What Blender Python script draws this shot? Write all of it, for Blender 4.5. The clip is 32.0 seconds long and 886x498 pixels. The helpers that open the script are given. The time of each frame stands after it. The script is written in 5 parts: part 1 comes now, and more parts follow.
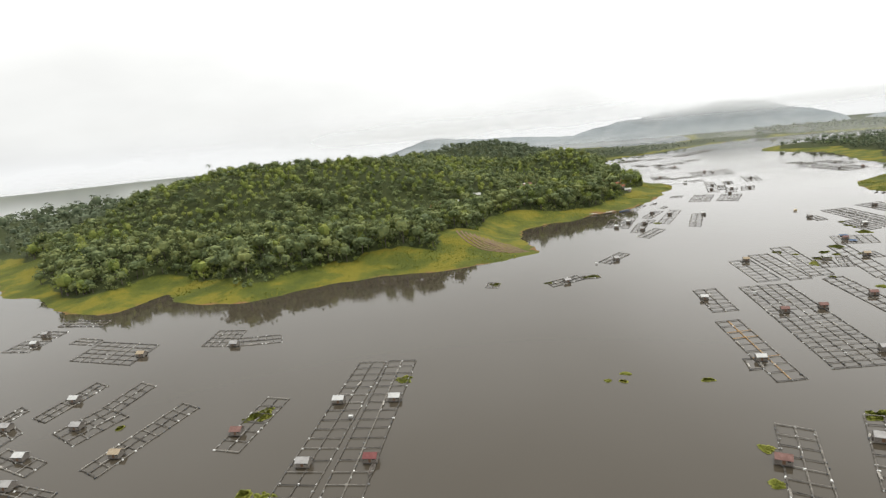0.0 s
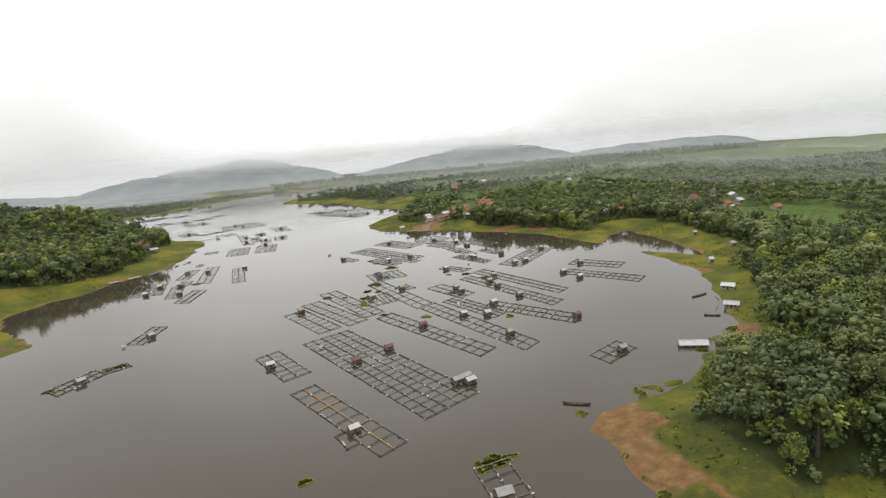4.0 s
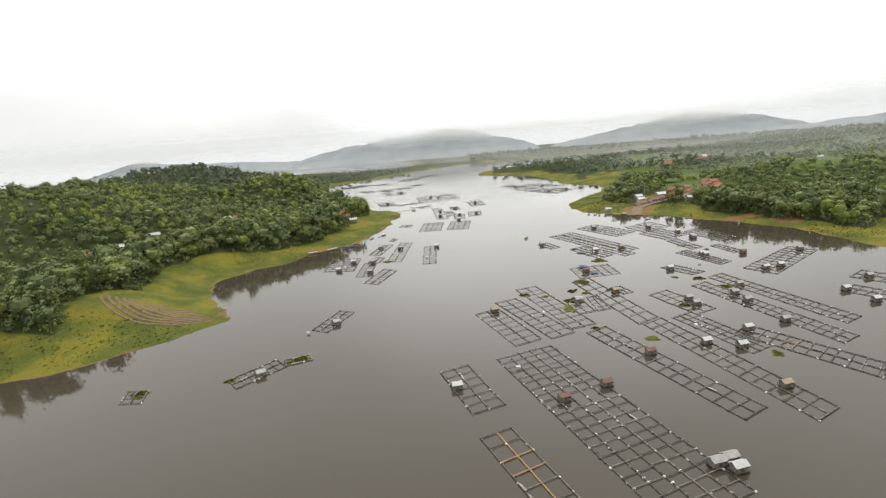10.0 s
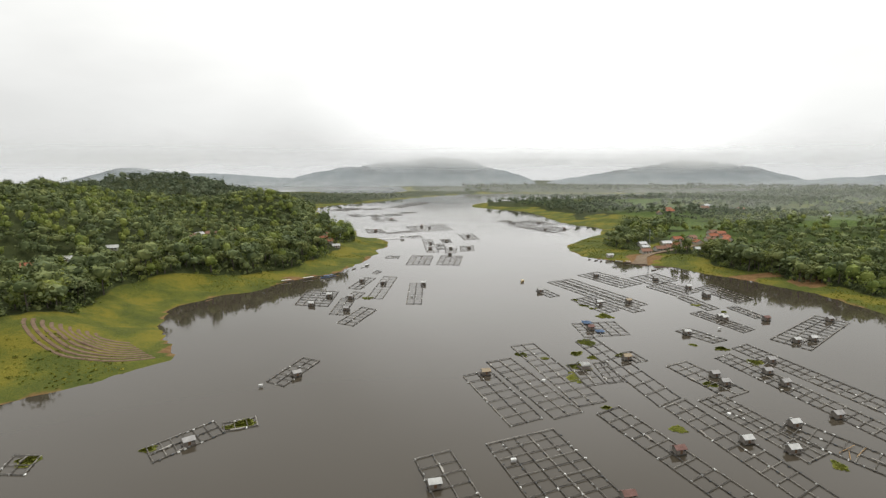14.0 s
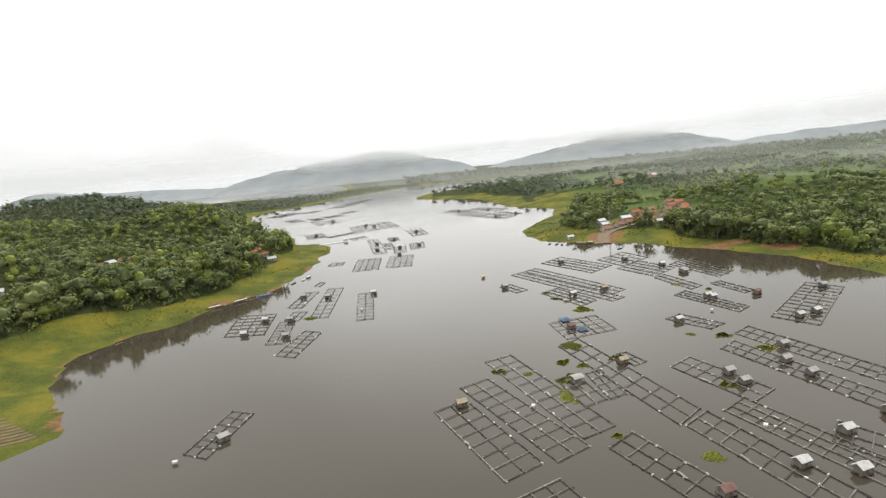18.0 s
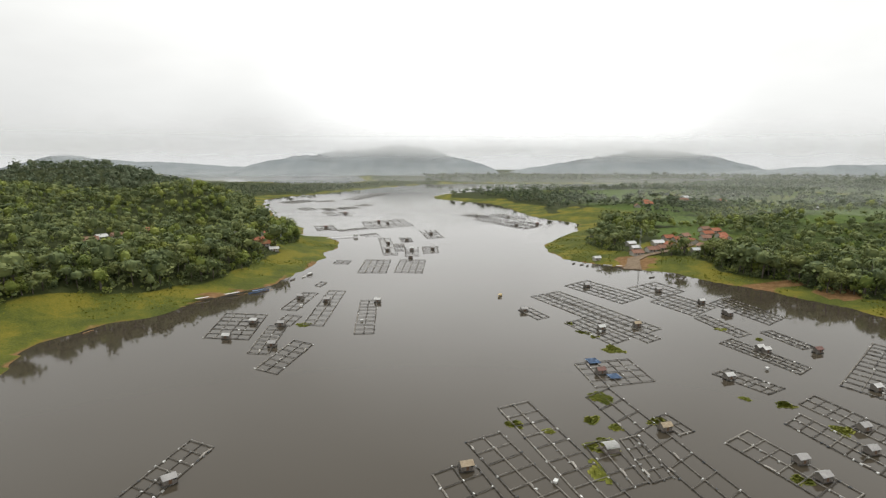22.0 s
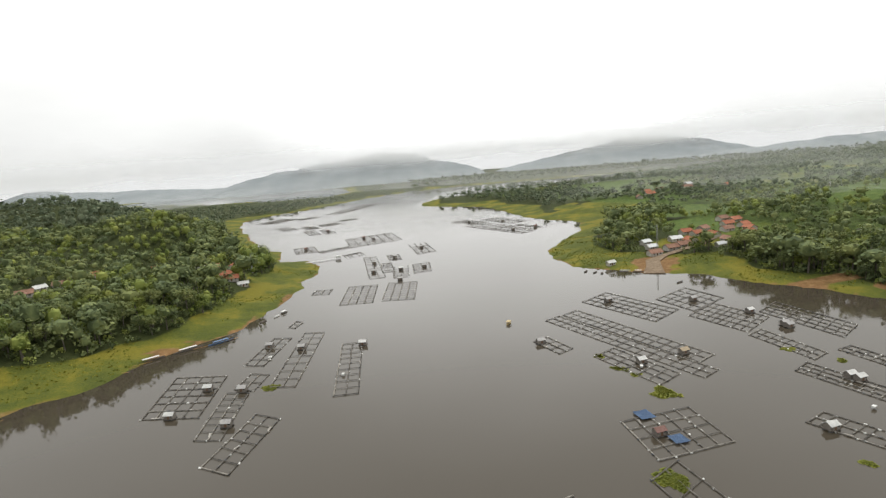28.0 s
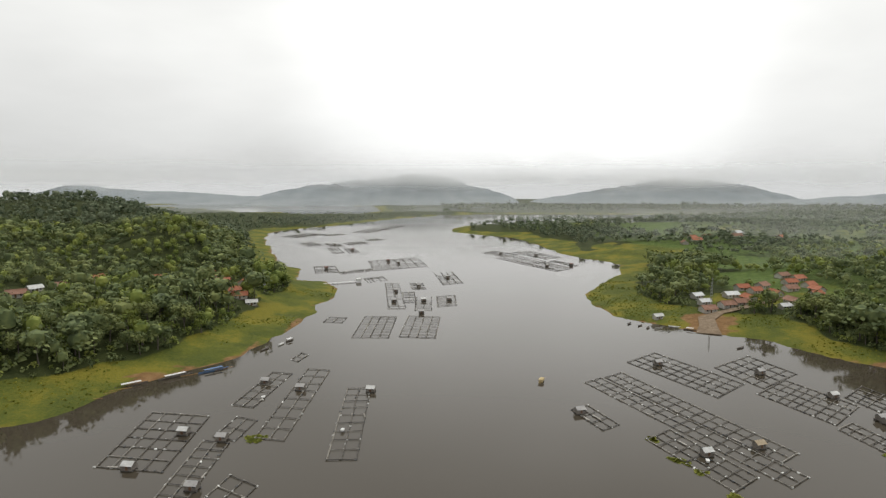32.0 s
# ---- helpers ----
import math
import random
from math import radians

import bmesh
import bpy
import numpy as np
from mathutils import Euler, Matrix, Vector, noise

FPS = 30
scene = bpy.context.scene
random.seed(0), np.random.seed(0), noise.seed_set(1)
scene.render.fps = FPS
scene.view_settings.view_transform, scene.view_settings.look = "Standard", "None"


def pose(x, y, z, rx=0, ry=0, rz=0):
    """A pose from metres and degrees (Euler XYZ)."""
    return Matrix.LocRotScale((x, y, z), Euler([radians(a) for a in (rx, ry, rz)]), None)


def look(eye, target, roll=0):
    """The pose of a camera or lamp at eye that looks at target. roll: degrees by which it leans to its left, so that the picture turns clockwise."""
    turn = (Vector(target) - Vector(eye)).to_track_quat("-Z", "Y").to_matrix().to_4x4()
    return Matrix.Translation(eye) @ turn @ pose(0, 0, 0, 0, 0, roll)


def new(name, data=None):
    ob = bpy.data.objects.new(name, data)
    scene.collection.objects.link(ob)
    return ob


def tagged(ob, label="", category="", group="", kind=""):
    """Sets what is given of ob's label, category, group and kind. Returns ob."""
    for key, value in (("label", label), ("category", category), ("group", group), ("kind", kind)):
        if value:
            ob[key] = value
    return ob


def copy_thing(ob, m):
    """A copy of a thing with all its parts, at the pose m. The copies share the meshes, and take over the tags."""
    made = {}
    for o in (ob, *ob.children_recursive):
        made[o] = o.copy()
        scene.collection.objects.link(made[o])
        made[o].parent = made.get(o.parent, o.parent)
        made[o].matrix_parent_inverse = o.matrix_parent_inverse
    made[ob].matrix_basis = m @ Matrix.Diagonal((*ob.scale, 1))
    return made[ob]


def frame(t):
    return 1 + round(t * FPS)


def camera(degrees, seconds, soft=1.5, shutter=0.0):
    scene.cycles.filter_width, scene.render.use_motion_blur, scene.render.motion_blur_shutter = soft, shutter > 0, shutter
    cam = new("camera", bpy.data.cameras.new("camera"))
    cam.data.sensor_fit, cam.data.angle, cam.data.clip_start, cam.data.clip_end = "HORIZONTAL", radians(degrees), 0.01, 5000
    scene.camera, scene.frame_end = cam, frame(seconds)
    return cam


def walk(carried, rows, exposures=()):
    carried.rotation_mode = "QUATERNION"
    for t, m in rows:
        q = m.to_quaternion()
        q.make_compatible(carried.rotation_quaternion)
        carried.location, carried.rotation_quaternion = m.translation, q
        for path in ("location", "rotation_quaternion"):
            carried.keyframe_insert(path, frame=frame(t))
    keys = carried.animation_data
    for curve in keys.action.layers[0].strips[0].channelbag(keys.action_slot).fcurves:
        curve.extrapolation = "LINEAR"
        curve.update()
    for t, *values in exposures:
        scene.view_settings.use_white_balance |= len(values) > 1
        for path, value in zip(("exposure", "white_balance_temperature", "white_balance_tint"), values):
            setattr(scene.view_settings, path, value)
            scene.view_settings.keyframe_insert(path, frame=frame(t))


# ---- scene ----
cam = camera(75.09, 32.0, soft=1.3)

# the flight: seconds, place, heading (degrees to the left of +y), pitch, lean
PATH = [
    (0.0, 14.10, -155.13, 96.03, 28.196, -11.225, -5.453),
    (0.5, 12.39, -149.89, 95.89, 27.321, -10.979, -16.554),
    (1.0, 9.16, -143.34, 95.03, 22.204, -11.155, -19.398),
    (1.5, 5.24, -133.43, 93.98, 15.973, -10.834, -23.606),
    (2.0, 1.43, -121.56, 91.98, 6.863, -11.746, -25.047),
    (2.5, -0.49, -110.92, 88.90, -1.704, -12.290, -23.632),
    (3.0, 0.72, -103.08, 86.36, -9.194, -11.017, -17.231),
    (3.5, 1.82, -96.55, 85.06, -14.546, -9.936, -11.224),
    (5.5, 1.61, -77.64, 84.88, -12.172, -9.438, 11.990),
    (6.0, 2.78, -72.75, 85.01, -8.309, -9.754, 12.929),
    (6.5, 3.58, -67.81, 85.30, -4.919, -10.668, 11.363),
    (7.0, 4.32, -62.52, 85.83, 0.167, -10.267, 9.876),
    (7.5, 4.38, -58.40, 86.76, 3.119, -9.735, 6.748),
    (8.0, 3.79, -55.66, 87.76, 5.214, -9.020, 2.857),
    (8.5, 3.25, -51.87, 88.71, 6.899, -10.034, -0.564),
    (9.0, 2.71, -45.98, 88.92, 5.421, -9.641, -3.028),
    (9.5, 1.91, -39.28, 88.21, 5.027, -10.380, -9.174),
    (10.0, 1.73, -31.98, 87.18, 2.082, -10.951, -4.503),
    (10.5, 0.90, -25.30, 86.93, -0.363, -10.389, -2.687),
    (11.0, 1.10, -19.49, 86.81, 0.093, -9.649, -2.071),
    (11.5, 1.34, -14.30, 86.66, 0.036, -9.196, -0.263),
    (12.0, 0.66, -9.14, 86.80, -0.688, -9.265, 0.839),
    (12.5, 0.71, -4.10, 86.99, 0.377, -9.210, 0.411),
    (13.0, 0.41, 1.45, 86.94, -0.294, -9.176, 1.463),
    (13.5, 0.22, 6.57, 86.80, -0.117, -8.372, -0.500),
    (14.0, 0.44, 11.74, 86.99, 0.836, -8.258, 0.004),
    (14.5, -0.29, 17.51, 86.91, -0.773, -7.684, 2.148),
    (16.5, -1.12, 38.90, 86.85, 0.372, -10.862, -4.348),
    (17.0, -1.04, 45.11, 86.54, 0.316, -10.829, -5.285),
    (17.5, -0.12, 52.48, 85.66, -1.669, -9.873, -5.082),
    (18.0, -0.43, 59.13, 85.15, -4.351, -9.296, -5.364),
    (18.5, -1.03, 63.99, 85.28, -5.135, -9.122, -2.437),
    (19.0, -1.42, 68.49, 85.03, -5.717, -8.301, 0.453),
    (19.5, -1.48, 72.74, 84.85, -5.584, -7.547, 1.548),
    (20.0, -0.40, 77.83, 84.29, -3.619, -6.392, 1.654),
    (20.5, 0.36, 82.63, 84.64, -2.703, -6.799, 0.583),
    (21.0, 0.21, 88.06, 84.84, -3.648, -7.355, 0.059),
    (21.5, 0.25, 92.32, 85.46, -2.867, -8.379, -1.139),
    (22.0, 0.47, 97.36, 85.91, -3.087, -9.337, 0.192),
    (22.5, 0.38, 101.92, 85.70, -3.471, -9.001, 0.054),
    (23.0, 0.90, 106.62, 86.08, -2.355, -9.075, 0.151),
    (23.5, 1.24, 111.22, 85.31, -2.563, -7.405, 0.371),
    (24.0, 1.64, 115.70, 84.93, -2.399, -6.632, -0.064),
    (24.5, 2.55, 119.95, 85.28, -1.204, -6.042, -0.786),
    (26.5, 4.88, 140.08, 86.01, -1.413, -7.308, -2.194),
    (27.0, 5.43, 144.89, 86.82, -1.114, -7.788, -4.772),
    (27.5, 5.27, 149.93, 87.40, -1.100, -8.018, -6.787),
    (28.0, 4.18, 155.58, 87.06, -3.863, -9.046, -4.546),
    (28.5, 2.82, 160.07, 86.70, -5.408, -8.688, -3.416),
    (29.0, 3.05, 164.59, 86.30, -5.001, -8.542, -1.317),
    (29.5, 3.91, 168.45, 86.11, -5.087, -7.809, 0.089),
    (30.0, 4.84, 172.38, 85.94, -4.490, -7.322, 1.028),
    (30.5, 5.46, 176.89, 85.87, -3.164, -6.610, 2.154),
    (31.0, 5.32, 183.08, 85.93, -1.870, -6.427, 1.401),
    (31.5, 5.04, 188.94, 86.35, -1.241, -6.530, 0.490),
    (32.0, 5.03, 193.66, 87.21, -1.258, -6.532, 0.108),
]
walk(cam, [(t, pose(x, y, z, 90 + pitch, 0, yaw) @ pose(0, 0, 0, 0, 0, lean)) for t, x, y, z, yaw, pitch, lean in PATH],
     exposures=[(0.0, 0.22), (1.0, 0.09), (3.0, -0.03), (6.0, -0.15), (8.0, -0.13), (9.0, 0.09), (10.0, 0.17), (12.0, 0.04), (14.0, -0.10), (17.0, 0.15), (18.0, 0.21), (19.0, 0.09), (20.0, -0.13), (21.0, -0.19), (22.0, -0.11), (24.0, 0.09), (26.0, -0.01), (27.0, -0.13), (28.0, 0.07), (29.0, 0.07), (31.0, -0.15), (32.0, -0.27)])

rng = np.random.default_rng(7)


# ---------------------------------------------------------------- sky and sun
def build_world():
    world = bpy.data.worlds.new("overcast_sky")
    scene.world = world
    world.use_nodes = True
    nt = world.node_tree
    n, ln = nt.nodes, nt.links
    n.clear()
    out = n.new("ShaderNodeOutputWorld")
    bg = n.new("ShaderNodeBackground")
    tc = n.new("ShaderNodeTexCoord")
    sep = n.new("ShaderNodeSeparateXYZ")
    ln.new(tc.outputs["Generated"], sep.inputs[0])
    ramp = n.new("ShaderNodeValToRGB")
    el = ramp.color_ramp.elements
    el[0].position, el[0].color = 0.0, (0.66, 0.672, 0.675, 1)
    el[1].position, el[1].color = 0.62, (1.15, 1.15, 1.12, 1)
    for p, c in ((0.05, (0.72, 0.725, 0.715, 1)), (0.13, (0.84, 0.84, 0.82, 1)), (0.24, (0.98, 0.98, 0.95, 1))):
        e = el.new(p)
        e.color = c
    ln.new(sep.outputs[2], ramp.inputs[0])
    # soft cloud structure
    mp = n.new("ShaderNodeMapping")
    mp.inputs["Scale"].default_value = (1.0, 1.0, 2.6)
    noi = n.new("ShaderNodeTexNoise")
    noi.inputs["Scale"].default_value = 2.3
    noi.inputs["Detail"].default_value = 5
    noi.inputs["Roughness"].default_value = 0.5
    ln.new(tc.outputs["Generated"], mp.inputs[0])
    ln.new(mp.outputs[0], noi.inputs["Vector"])
    mr = n.new("ShaderNodeMapRange")
    mr.inputs[1].default_value, mr.inputs[2].default_value = 0.3, 0.7
    mr.inputs[3].default_value, mr.inputs[4].default_value = 0.90, 1.10
    ln.new(noi.outputs[0], mr.inputs[0])
    mul = n.new("ShaderNodeVectorMath")
    mul.operation = "SCALE"
    ln.new(ramp.outputs[0], mul.inputs[0])
    ln.new(mr.outputs[0], mul.inputs["Scale"])
    # bright patch painted low in the sky ahead, for a lens smudge's glow
    dot = n.new("ShaderNodeVectorMath")
    dot.operation = "DOT_PRODUCT"
    d = Vector((0.15, 1.0, 0.16)).normalized()
    dot.inputs[1].default_value = d
    ln.new(tc.outputs["Generated"], dot.inputs[0])
    glow = n.new("ShaderNodeMapRange")
    glow.interpolation_type = "SMOOTHERSTEP"
    glow.inputs[1].default_value, glow.inputs[2].default_value = 0.90, 1.0
    glow.inputs[3].default_value, glow.inputs[4].default_value = 0.0, 0.30
    ln.new(dot.outputs["Value"], glow.inputs[0])
    add = n.new("ShaderNodeVectorMath")
    add.operation = "ADD"
    lean = n.new("ShaderNodeVectorMath")
    lean.operation = "DOT_PRODUCT"
    lean.inputs[1].default_value = Vector((0.6, 0.65, 0.0)).normalized()
    ln.new(tc.outputs["Generated"], lean.inputs[0])
    side = n.new("ShaderNodeMapRange")
    side.inputs[1].default_value, side.inputs[2].default_value = -1.0, 1.0
    side.inputs[3].default_value, side.inputs[4].default_value = 0.72, 1.10
    ln.new(lean.outputs["Value"], side.inputs[0])
    mul2 = n.new("ShaderNodeVectorMath")
    mul2.operation = "SCALE"
    ln.new(mul.outputs[0], mul2.inputs[0])
    ln.new(side.outputs[0], mul2.inputs["Scale"])
    ln.new(mul2.outputs[0], add.inputs[0])
    ln.new(glow.outputs[0], add.inputs[1])
    sky = n.new("ShaderNodeTexSky")
    sky.sky_type = "NISHITA"
    sky.sun_disc = False
    sky.sun_elevation = radians(68)
    sky.sun_rotation = radians(15)
    sks = n.new("ShaderNodeVectorMath")
    sks.operation = "SCALE"
    sks.inputs["Scale"].default_value = 0.05
    ln.new(sky.outputs[0], sks.inputs[0])
    mixc = n.new("ShaderNodeMix")
    mixc.data_type = "RGBA"
    mixc.inputs[0].default_value = 0.93
    ln.new(sks.outputs[0], mixc.inputs[6])
    ln.new(add.outputs[0], mixc.inputs[7])
    ln.new(mixc.outputs[2], bg.inputs[0])
    bg.inputs[1].default_value = 1.25
    ln.new(bg.outputs[0], out.inputs[0])


build_world()
sun_data = bpy.data.lights.new("sun", "SUN")
sun_data.energy, sun_data.angle, sun_data.color = 1.1, radians(20), (1.0, 0.96, 0.9)
sun = new("sun", sun_data)
sun.matrix_world = look((30, 110, 280), (0, 0, 0))


# ---------------------------------------------------------------- materials
def material(name, colors, scale=0.3, rough=0.8, metal=0.0, bump=0.3, bump_scale=None, vary=0.0, island=0.0, spec=0.3, fine=None):
    """Two-scale mottled surface in real metres; vary: by object, island: by loose piece."""
    m = bpy.data.materials.new(name)
    m.use_nodes = True
    nt = m.node_tree
    n, ln = nt.nodes, nt.links
    b = n["Principled BSDF"]
    b.inputs["Roughness"].default_value = rough
    b.inputs["Metallic"].default_value = metal
    b.inputs["Specular IOR Level"].default_value = spec
    geo = n.new("ShaderNodeNewGeometry")
    big = n.new("ShaderNodeTexNoise")
    big.inputs["Scale"].default_value = scale
    big.inputs["Detail"].default_value = 6
    ln.new(geo.outputs["Position"], big.inputs["Vector"])
    small = n.new("ShaderNodeTexNoise")
    small.inputs["Scale"].default_value = fine or scale * 9
    small.inputs["Detail"].default_value = 4
    ln.new(geo.outputs["Position"], small.inputs["Vector"])
    mix = n.new("ShaderNodeMath")
    mix.operation = "MULTIPLY_ADD"
    mix.inputs[1].default_value = 0.45
    half = n.new("ShaderNodeMath")
    half.operation = "MULTIPLY"
    half.inputs[1].default_value = 0.55
    ln.new(big.outputs[0], half.inputs[0])
    ln.new(small.outputs[0], mix.inputs[0])
    ln.new(half.outputs[0], mix.inputs[2])
    last = mix.outputs[0]
    for amount, source in ((vary, "obj"), (island, "isl")):
        if amount:
            if source == "obj":
                node = n.new("ShaderNodeObjectInfo")
                sock = node.outputs["Random"]
            else:
                sock = geo.outputs["Random Per Island"]
            shift = n.new("ShaderNodeMath")
            shift.operation = "MULTIPLY_ADD"
            shift.inputs[1].default_value = amount
            ln.new(sock, shift.inputs[0])
            off = n.new("ShaderNodeMath")
            off.operation = "SUBTRACT"
            off.inputs[1].default_value = amount / 2
            ln.new(last, off.inputs[0])
            ln.new(off.outputs[0], shift.inputs[2])
            last = shift.outputs[0]
    ramp = n.new("ShaderNodeValToRGB")
    el = ramp.color_ramp.elements
    ps = np.linspace(0.28, 0.72, len(colors))
    el[0].position, el[0].color = float(ps[0]), (*colors[0], 1)
    el[1].position, el[1].color = float(ps[-1]), (*colors[-1], 1)
    for p, c in list(zip(ps, colors))[1:-1]:
        e = el.new(float(p))
        e.color = (*c, 1)
    ln.new(last, ramp.inputs[0])
    ln.new(ramp.outputs[0], b.inputs["Base Color"])
    if bump:
        bp = n.new("ShaderNodeBump")
        bp.inputs["Strength"].default_value = bump
        bp.inputs["Distance"].default_value = bump_scale or 0.2
        ln.new(small.outputs[0], bp.inputs["Height"])
        ln.new(bp.outputs[0], b.inputs["Normal"])
    return m


def water_material():
    m = bpy.data.materials.new("lake_water")
    m.use_nodes = True
    nt = m.node_tree
    n, ln = nt.nodes, nt.links
    b = n["Principled BSDF"]
    b.inputs["Base Color"].default_value = (0.058, 0.0485, 0.035, 1)
    b.inputs["Roughness"].default_value = 0.09
    b.inputs["IOR"].default_value = 1.33
    geo = n.new("ShaderNodeNewGeometry")
    rip = n.new("ShaderNodeTexNoise")
    rip.inputs["Scale"].default_value = 0.9
    rip.inputs["Detail"].default_value = 3
    ln.new(geo.outputs["Position"], rip.inputs["Vector"])
    broad = n.new("ShaderNodeTexNoise")
    broad.inputs["Scale"].default_value = 0.012
    broad.inputs["Detail"].default_value = 4
    ln.new(geo.outputs["Position"], broad.inputs["Vector"])
    mr = n.new("ShaderNodeMapRange")
    mr.inputs[1].default_value, mr.inputs[2].default_value = 0.35, 0.65
    mr.inputs[3].default_value, mr.inputs[4].default_value = 0.025, 0.075
    ln.new(broad.outputs[0], mr.inputs[0])
    ln.new(mr.outputs[0], b.inputs["Roughness"])
    bp = n.new("ShaderNodeBump")
    bp.inputs["Strength"].default_value = 0.05
    bp.inputs["Distance"].default_value = 0.12
    ln.new(rip.outputs[0], bp.inputs["Height"])
    ln.new(bp.outputs[0], b.inputs["Normal"])
    return m


def ground_material():
    """Grass, bare soil and forest floor, told apart by three values stored on the sheet."""
    m = bpy.data.materials.new("shore_ground")
    m.use_nodes = True
    nt = m.node_tree
    n, ln = nt.nodes, nt.links
    b = n["Principled BSDF"]
    b.inputs["Roughness"].default_value = 0.95
    b.inputs["Specular IOR Level"].default_value = 0.15
    geo = n.new("ShaderNodeNewGeometry")

    def tex(scale, detail=6, rough=0.6):
        t = n.new("ShaderNodeTexNoise")
        t.inputs["Scale"].default_value = scale
        t.inputs["Detail"].default_value = detail
        t.inputs["Roughness"].default_value = rough
        ln.new(geo.outputs["Position"], t.inputs["Vector"])
        return t.outputs[0]

    def ramp(sock, *stops):
        r = n.new("ShaderNodeValToRGB")
        el = r.color_ramp.elements
        el[0].position, el[0].color = stops[0][0], (*stops[0][1], 1)
        el[1].position, el[1].color = stops[-1][0], (*stops[-1][1], 1)
        for p, c in stops[1:-1]:
            e = el.new(p)
            e.color = (*c, 1)
        ln.new(sock, r.inputs[0])
        return r.outputs[0]

    def mix(f, a, c):
        x = n.new("ShaderNodeMix")
        x.data_type = "RGBA"
        ln.new(f, x.inputs[0])
        ln.new(a, x.inputs[6])
        ln.new(c, x.inputs[7])
        return x.outputs[2]

    def attr(name):
        a = n.new("ShaderNodeAttribute")
        a.attribute_name = name
        return a.outputs["Fac"]

    def spread(sock, noise, lo, hi, amount=0.5):
        x = n.new("ShaderNodeMath")
        x.operation = "MULTIPLY_ADD"
        x.inputs[1].default_value = amount
        ln.new(noise, x.inputs[0])
        o = n.new("ShaderNodeMath")
        o.operation = "SUBTRACT"
        o.inputs[1].default_value = amount / 2
        ln.new(sock, o.inputs[0])
        ln.new(o.outputs[0], x.inputs[2])
        r = n.new("ShaderNodeMapRange")
        r.inputs[1].default_value, r.inputs[2].default_value = lo, hi
        ln.new(x.outputs[0], r.inputs[0])
        return r.outputs[0]

    patches, mid, fine = tex(0.035), tex(0.22, 8, 0.7), tex(1.1, 5, 0.7)
    grass = mix(mid, ramp(patches, (0.41, (0.046, 0.066, 0.018)), (0.5, (0.100, 0.112, 0.021)), (0.59, (0.225, 0.182, 0.026))),
                ramp(fine, (0.32, (0.044, 0.062, 0.012)), (0.5, (0.104, 0.118, 0.018)), (0.7, (0.19, 0.165, 0.026))))
    field = ramp(mid, (0.34, (0.050, 0.080, 0.020)), (0.5, (0.080, 0.120, 0.028)), (0.66, (0.130, 0.170, 0.045)))
    soil = ramp(mid, (0.34, (0.13, 0.075, 0.035)), (0.52, (0.205, 0.115, 0.050)), (0.70, (0.27, 0.18, 0.085)))
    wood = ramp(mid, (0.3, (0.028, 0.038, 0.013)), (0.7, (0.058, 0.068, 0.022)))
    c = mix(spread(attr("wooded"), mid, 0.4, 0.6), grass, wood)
    c = mix(spread(attr("field"), mid, 0.4, 0.6, 0.2), c, field)
    c = mix(spread(attr("soil"), mid, 0.4, 0.62), c, soil)
    ln.new(c, b.inputs["Base Color"])
    bp = n.new("ShaderNodeBump")
    bp.inputs["Strength"].default_value = 0.6
    bp.inputs["Distance"].default_value = 0.9
    ln.new(fine, bp.inputs["Height"])
    ln.new(bp.outputs[0], b.inputs["Normal"])
    return m


def leaf_material(name, dark, mid, light):
    m = material(name, (dark, mid, light), scale=0.05, rough=0.8, bump=0, island=0.13, spec=0.12, fine=0.35)
    nt = m.node_tree
    for node in nt.nodes:
        if node.type == "VALTORGB":
            el = node.color_ramp.elements
            el[0].position, el[1].position, el[2].position = 0.37, 0.50, 0.64
    return m


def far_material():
    """Distant hills, haze painted into their pale colour, lost in cloud at the top."""
    m = material("hazed_slope", ((0.20, 0.225, 0.235), (0.255, 0.28, 0.29), (0.32, 0.34, 0.345)), scale=0.006, rough=1.0, bump=0, spec=0.0, fine=0.02)
    nt = m.node_tree
    n, ln = nt.nodes, nt.links
    b = n["Principled BSDF"]
    out = n["Material Output"]
    geo = n.new("ShaderNodeNewGeometry")
    sep = n.new("ShaderNodeSeparateXYZ")
    ln.new(geo.outputs["Position"], sep.inputs[0])
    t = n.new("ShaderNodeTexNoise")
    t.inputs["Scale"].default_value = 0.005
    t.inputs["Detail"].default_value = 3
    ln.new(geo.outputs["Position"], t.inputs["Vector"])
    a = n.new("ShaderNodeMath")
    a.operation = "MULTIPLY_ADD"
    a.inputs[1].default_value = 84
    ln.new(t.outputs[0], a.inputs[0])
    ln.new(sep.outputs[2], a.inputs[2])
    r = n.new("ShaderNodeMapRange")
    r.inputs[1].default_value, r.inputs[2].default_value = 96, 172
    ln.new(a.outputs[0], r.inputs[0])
    tr = n.new("ShaderNodeBsdfTransparent")
    ms = n.new("ShaderNodeMixShader")
    ln.new(r.outputs[0], ms.inputs[0])
    ln.new(b.outputs[0], ms.inputs[1])
    ln.new(tr.outputs[0], ms.inputs[2])
    ln.new(ms.outputs[0], out.inputs[0])
    return m


